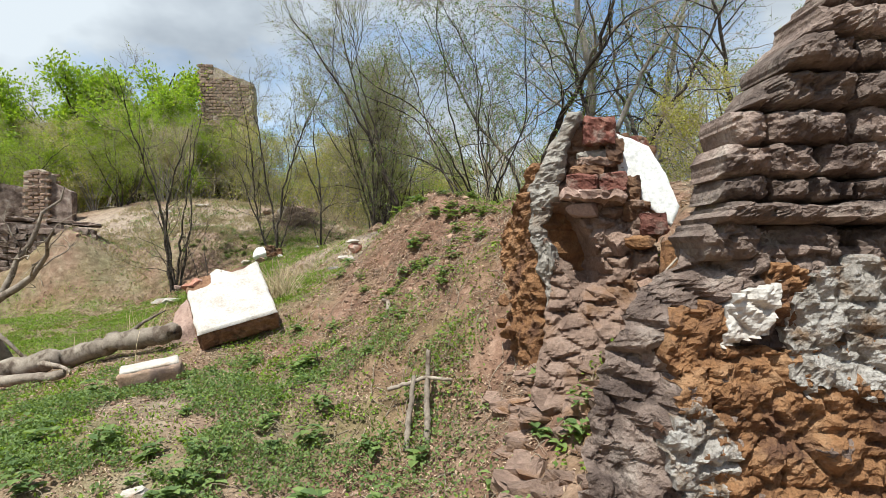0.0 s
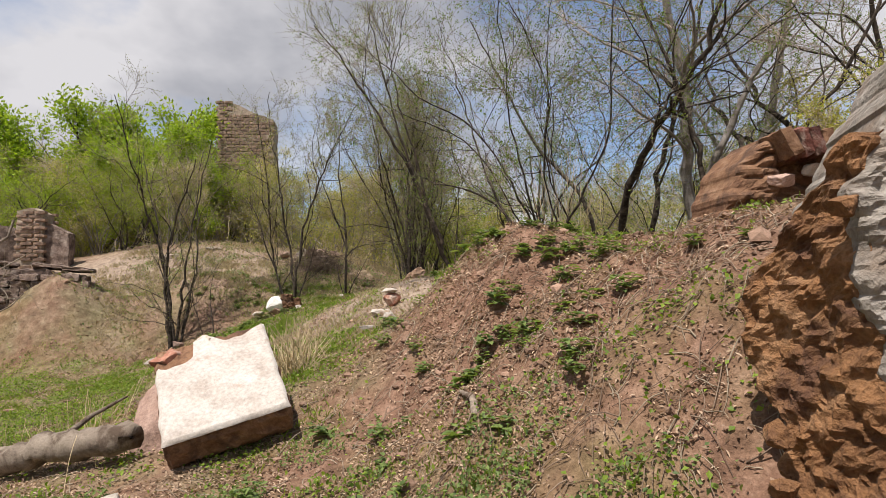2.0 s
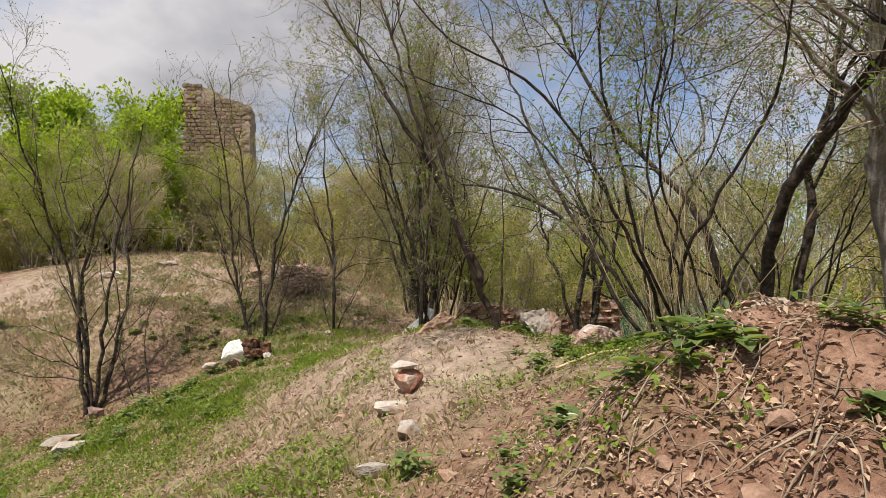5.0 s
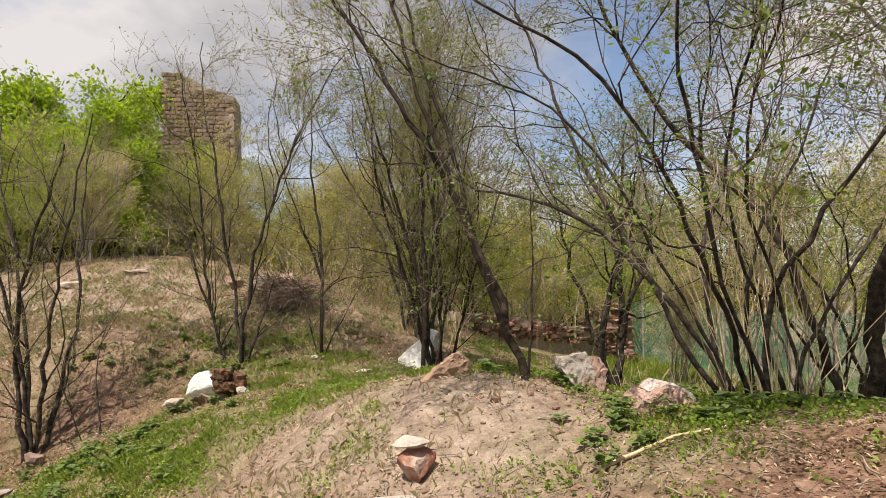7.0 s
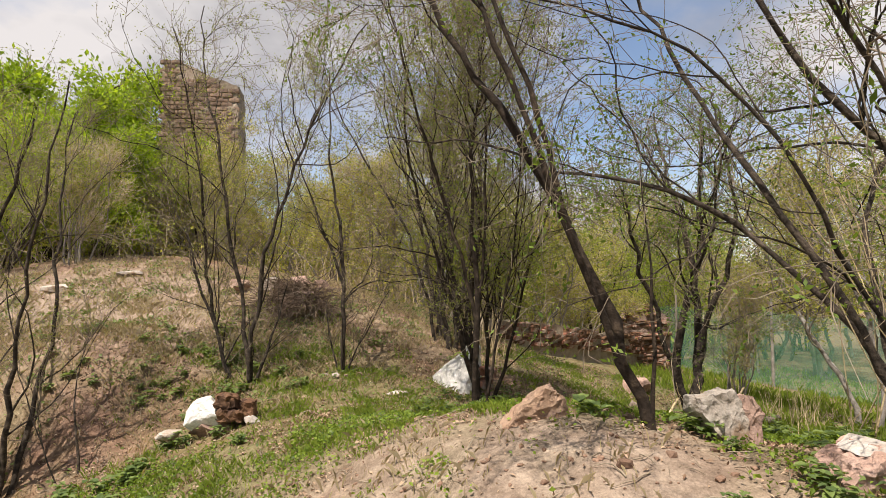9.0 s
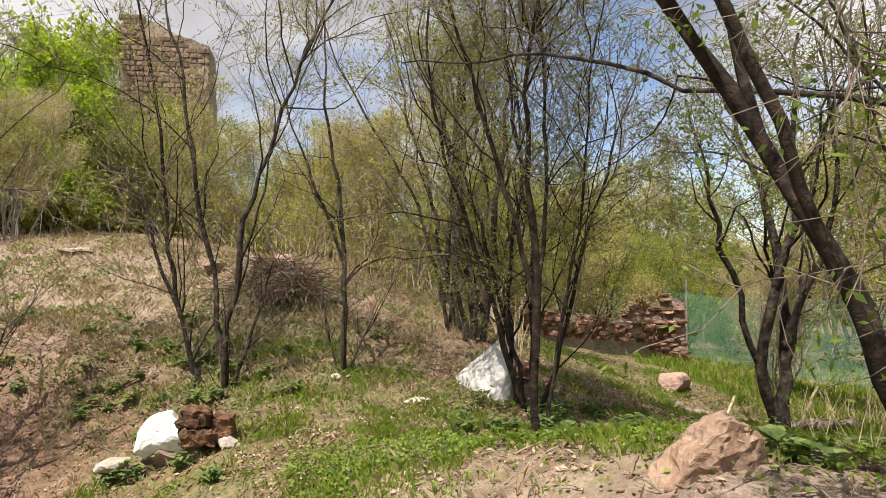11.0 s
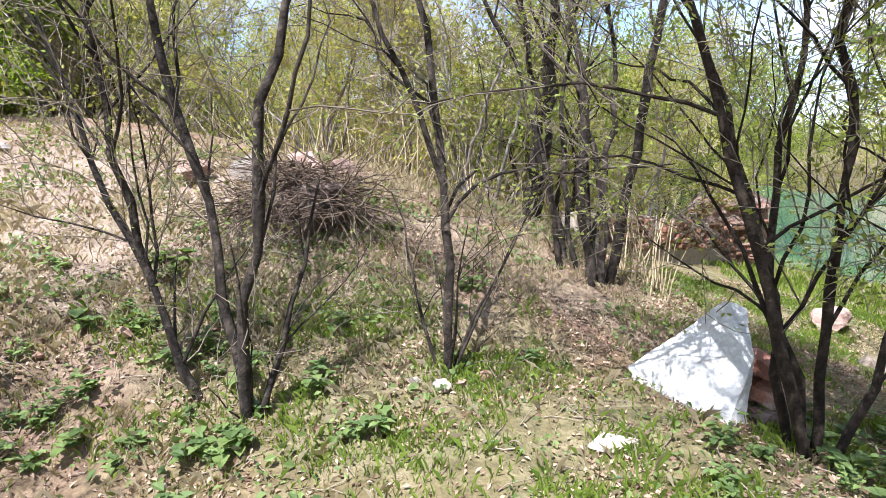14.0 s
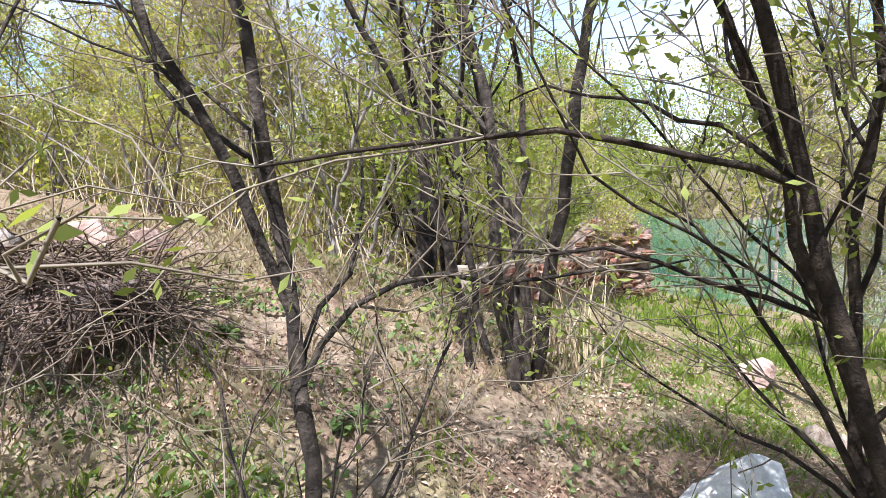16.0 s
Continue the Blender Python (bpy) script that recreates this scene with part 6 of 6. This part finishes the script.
def weed_mesh(name, seed, stems, size, height, mat):
    """A leafy weed: broad pointed leaves, folded at the midrib, on short stems."""
    rng = np.random.default_rng(seed)
    vs, fs = [], []
    for s in range(stems):
        a = rng.uniform(0, 2 * np.pi)
        top = np.array([math.cos(a), math.sin(a), 0]) * rng.uniform(0.02, 0.14) + np.array([0, 0, height * rng.uniform(0.4, 1.1)])
        for k in range(rng.integers(4, 7)):
            b = rng.uniform(0, 2 * np.pi)
            o = top * rng.uniform(0.35, 1.0)
            d = np.array([math.cos(b), math.sin(b), rng.uniform(-0.25, 0.35)])
            side = np.array([-math.sin(b), math.cos(b), 0])
            L = size * rng.uniform(0.6, 1.25)
            up = np.array([0, 0, 1.0])
            i = len(vs)
            vs += [o, o + d * L * 0.35 + side * L * 0.36 + up * L * 0.1, o + d * L * 0.42 - up * L * 0.02, o + d * L * 0.35 - side * L * 0.36 + up * L * 0.1,
                   o + d * L * 0.75 + side * L * 0.22 + up * L * 0.04, o + d * L - up * L * 0.12, o + d * L * 0.75 - side * L * 0.22 + up * L * 0.04]
            fs += [(i, i + 1, i + 2), (i, i + 2, i + 3), (i + 1, i + 4, i + 2), (i + 2, i + 6, i + 3), (i + 2, i + 4, i + 5), (i + 2, i + 5, i + 6)]
    return mesh_from(name, vs, fs, mat, False)


def plant_weeds():
    rng = random.Random(91)
    kinds = [weed_mesh("weed", 90 + i, n, s, h, WEED) for i, (n, s, h) in enumerate(((5, 0.085, 0.12), (7, 0.07, 0.16), (4, 0.1, 0.09), (9, 0.06, 0.2)))]
    spots = [(0.1, 6.2), (0.35, 6.6), (-0.15, 6.0), (-0.3, 6.35), (-0.45, 6.0), (-0.2, 5.7), (0.2, 5.6), (-0.75, 7.5), (-0.5, 7.75), (0.0, 7.6), (-0.9, 8.0), (0.75, 7.3), (0.9, 6.9), (1.1, 7.6),
             (0.55, 6.2), (0.0, 5.2), (-0.4, 5.1), (-0.65, 5.8), (-0.85, 6.2), (-1.0, 5.4), (0.62, 3.2), (0.72, 3.12), (0.56, 3.32), (0.8, 3.28), (-0.35, 3.2), (0.3, 3.1), (0.35, 7.0), (-0.05, 7.9), (0.3, 8.2),
             (-4.25, 14.2), (-4.15, 14.28), (-4.36, 14.26), (-4.22, 14.34)]
    for _ in range(70):
        spots.append((rng.gauss(0.9, 0.8), rng.gauss(12.2, 1.0)))
    for _ in range(60):
        spots.append((rng.gauss(-4.9, 0.9), rng.gauss(15.1, 0.6)))
    for _ in range(34):
        spots.append((rng.gauss(-1.2, 0.35), rng.gauss(13.6, 0.4)))
    for _ in range(40):
        spots.append((rng.gauss(-5.0, 0.5), rng.gauss(12.6, 0.7)))
    for _ in range(30):
        spots.append((rng.gauss(-1.0, 0.6), rng.gauss(6.0, 1.4)))
    for _ in range(34):
        spots.append((rng.gauss(0.2, 0.5), rng.gauss(6.8, 0.7)))
    for _ in range(40):
        spots.append((rng.gauss(0.2, 0.6), rng.gauss(10.3, 0.35)))
    for _ in range(60):
        spots.append((rng.gauss(-2.0, 1.0), rng.gauss(3.6, 0.8)))
    for x, y in spots:
        if x > 0.3 and y < 2.8:
            continue
        ob = new("weed", rng.choice(kinds))
        s = rng.uniform(0.5, 1.0)
        ob.matrix_basis = at_ground(x, y, -0.01, rng.uniform(0, 360)) @ Matrix.Diagonal((s, s, s, 1))
        tagged(ob, "broad-leaved green weed growing in bare earth", "weed", "weeds on the slopes", "stuff")


def far_woods():
    """Woodland beyond the thicket, all round."""
    rng = np.random.default_rng(17)
    n = 1500
    a = rng.uniform(0, 2 * np.pi, n)
    r = rng.uniform(44, 80, n)
    cx, cy = np.cos(a) * r - 2, np.sin(a) * r + 10
    h = rng.uniform(3.5, 6.5, n) * (0.8 + 0.3 * vnoise(cx, cy, 9, 31))
    m = 42
    k = n * m
    off = rng.normal(size=(k, 3)) * np.array([1.3, 1.3, 1.0])
    hz = np.repeat(h, m)
    px, py = np.repeat(cx, m) + off[:, 0], np.repeat(cy, m) + off[:, 1]
    pz = np.repeat(land(cx, cy), m) + hz * np.clip(0.5 + 0.26 * off[:, 2], 0.02, 1.1)
    d = rng.normal(size=(k, 3))
    d /= np.linalg.norm(d, axis=1, keepdims=True)
    v, f = leaf_quads(np.stack([px, py, pz], 1), d, 0.7, 0.42, rng)
    tagged(new("far_woods", mesh_from("far_woods", v, f, LEAF_OLIVE, False)), "olive-green distant woodland round the place", "woods", kind="stuff")


def undergrowth():
    """Tangled low growth at the feet of the thicket."""
    rng = np.random.default_rng(29)
    paths, lc, ld = [], [], []
    while len(paths) < 2600:
        x, y = rng.uniform(-18, 10), rng.uniform(19.6, 31)
        if (x > 1.2 and y < 24.8) or (x > -1.6 and y < 19.4 + 1.05 * (x + 1.6)) or (-8 < x < -3.4 and y < 21.3):
            continue
        d = np.array([rng.normal() * 0.35, rng.normal() * 0.35, 1.0])
        p, e = wander(rng, np.array([x, y, gz(x, y) - 0.05]), d / np.linalg.norm(d), rng.uniform(0.4, 1.7), 4, 0.2, 0.0)
        paths.append((p, 0.008, 0.003))
        m = rng.poisson(9)
        lc.append(p[0] + (p[-1] - p[0]) * rng.uniform(0.1, 1, (m, 1)) + rng.normal(size=(m, 3)) * 0.12)
        v = rng.normal(size=(m, 3))
        ld.append(v / np.linalg.norm(v, axis=1, keepdims=True))
    tagged(new("undergrowth", mesh_from("undergrowth", *tubes(paths, 3), TWIG_GREY)), "tangle of grey-brown stems under the thicket", "undergrowth", kind="stuff")
    tagged(new("undergrowth_leaves", mesh_from("undergrowth_leaves", *leaf_quads(np.concatenate(lc), np.concatenate(ld), 0.1, 0.05, rng), LEAF_OLIVE, False)), "olive leaves of the tangled undergrowth", "undergrowth", kind="stuff")


undergrowth()
ground_cover()
plant_weeds()
far_woods()
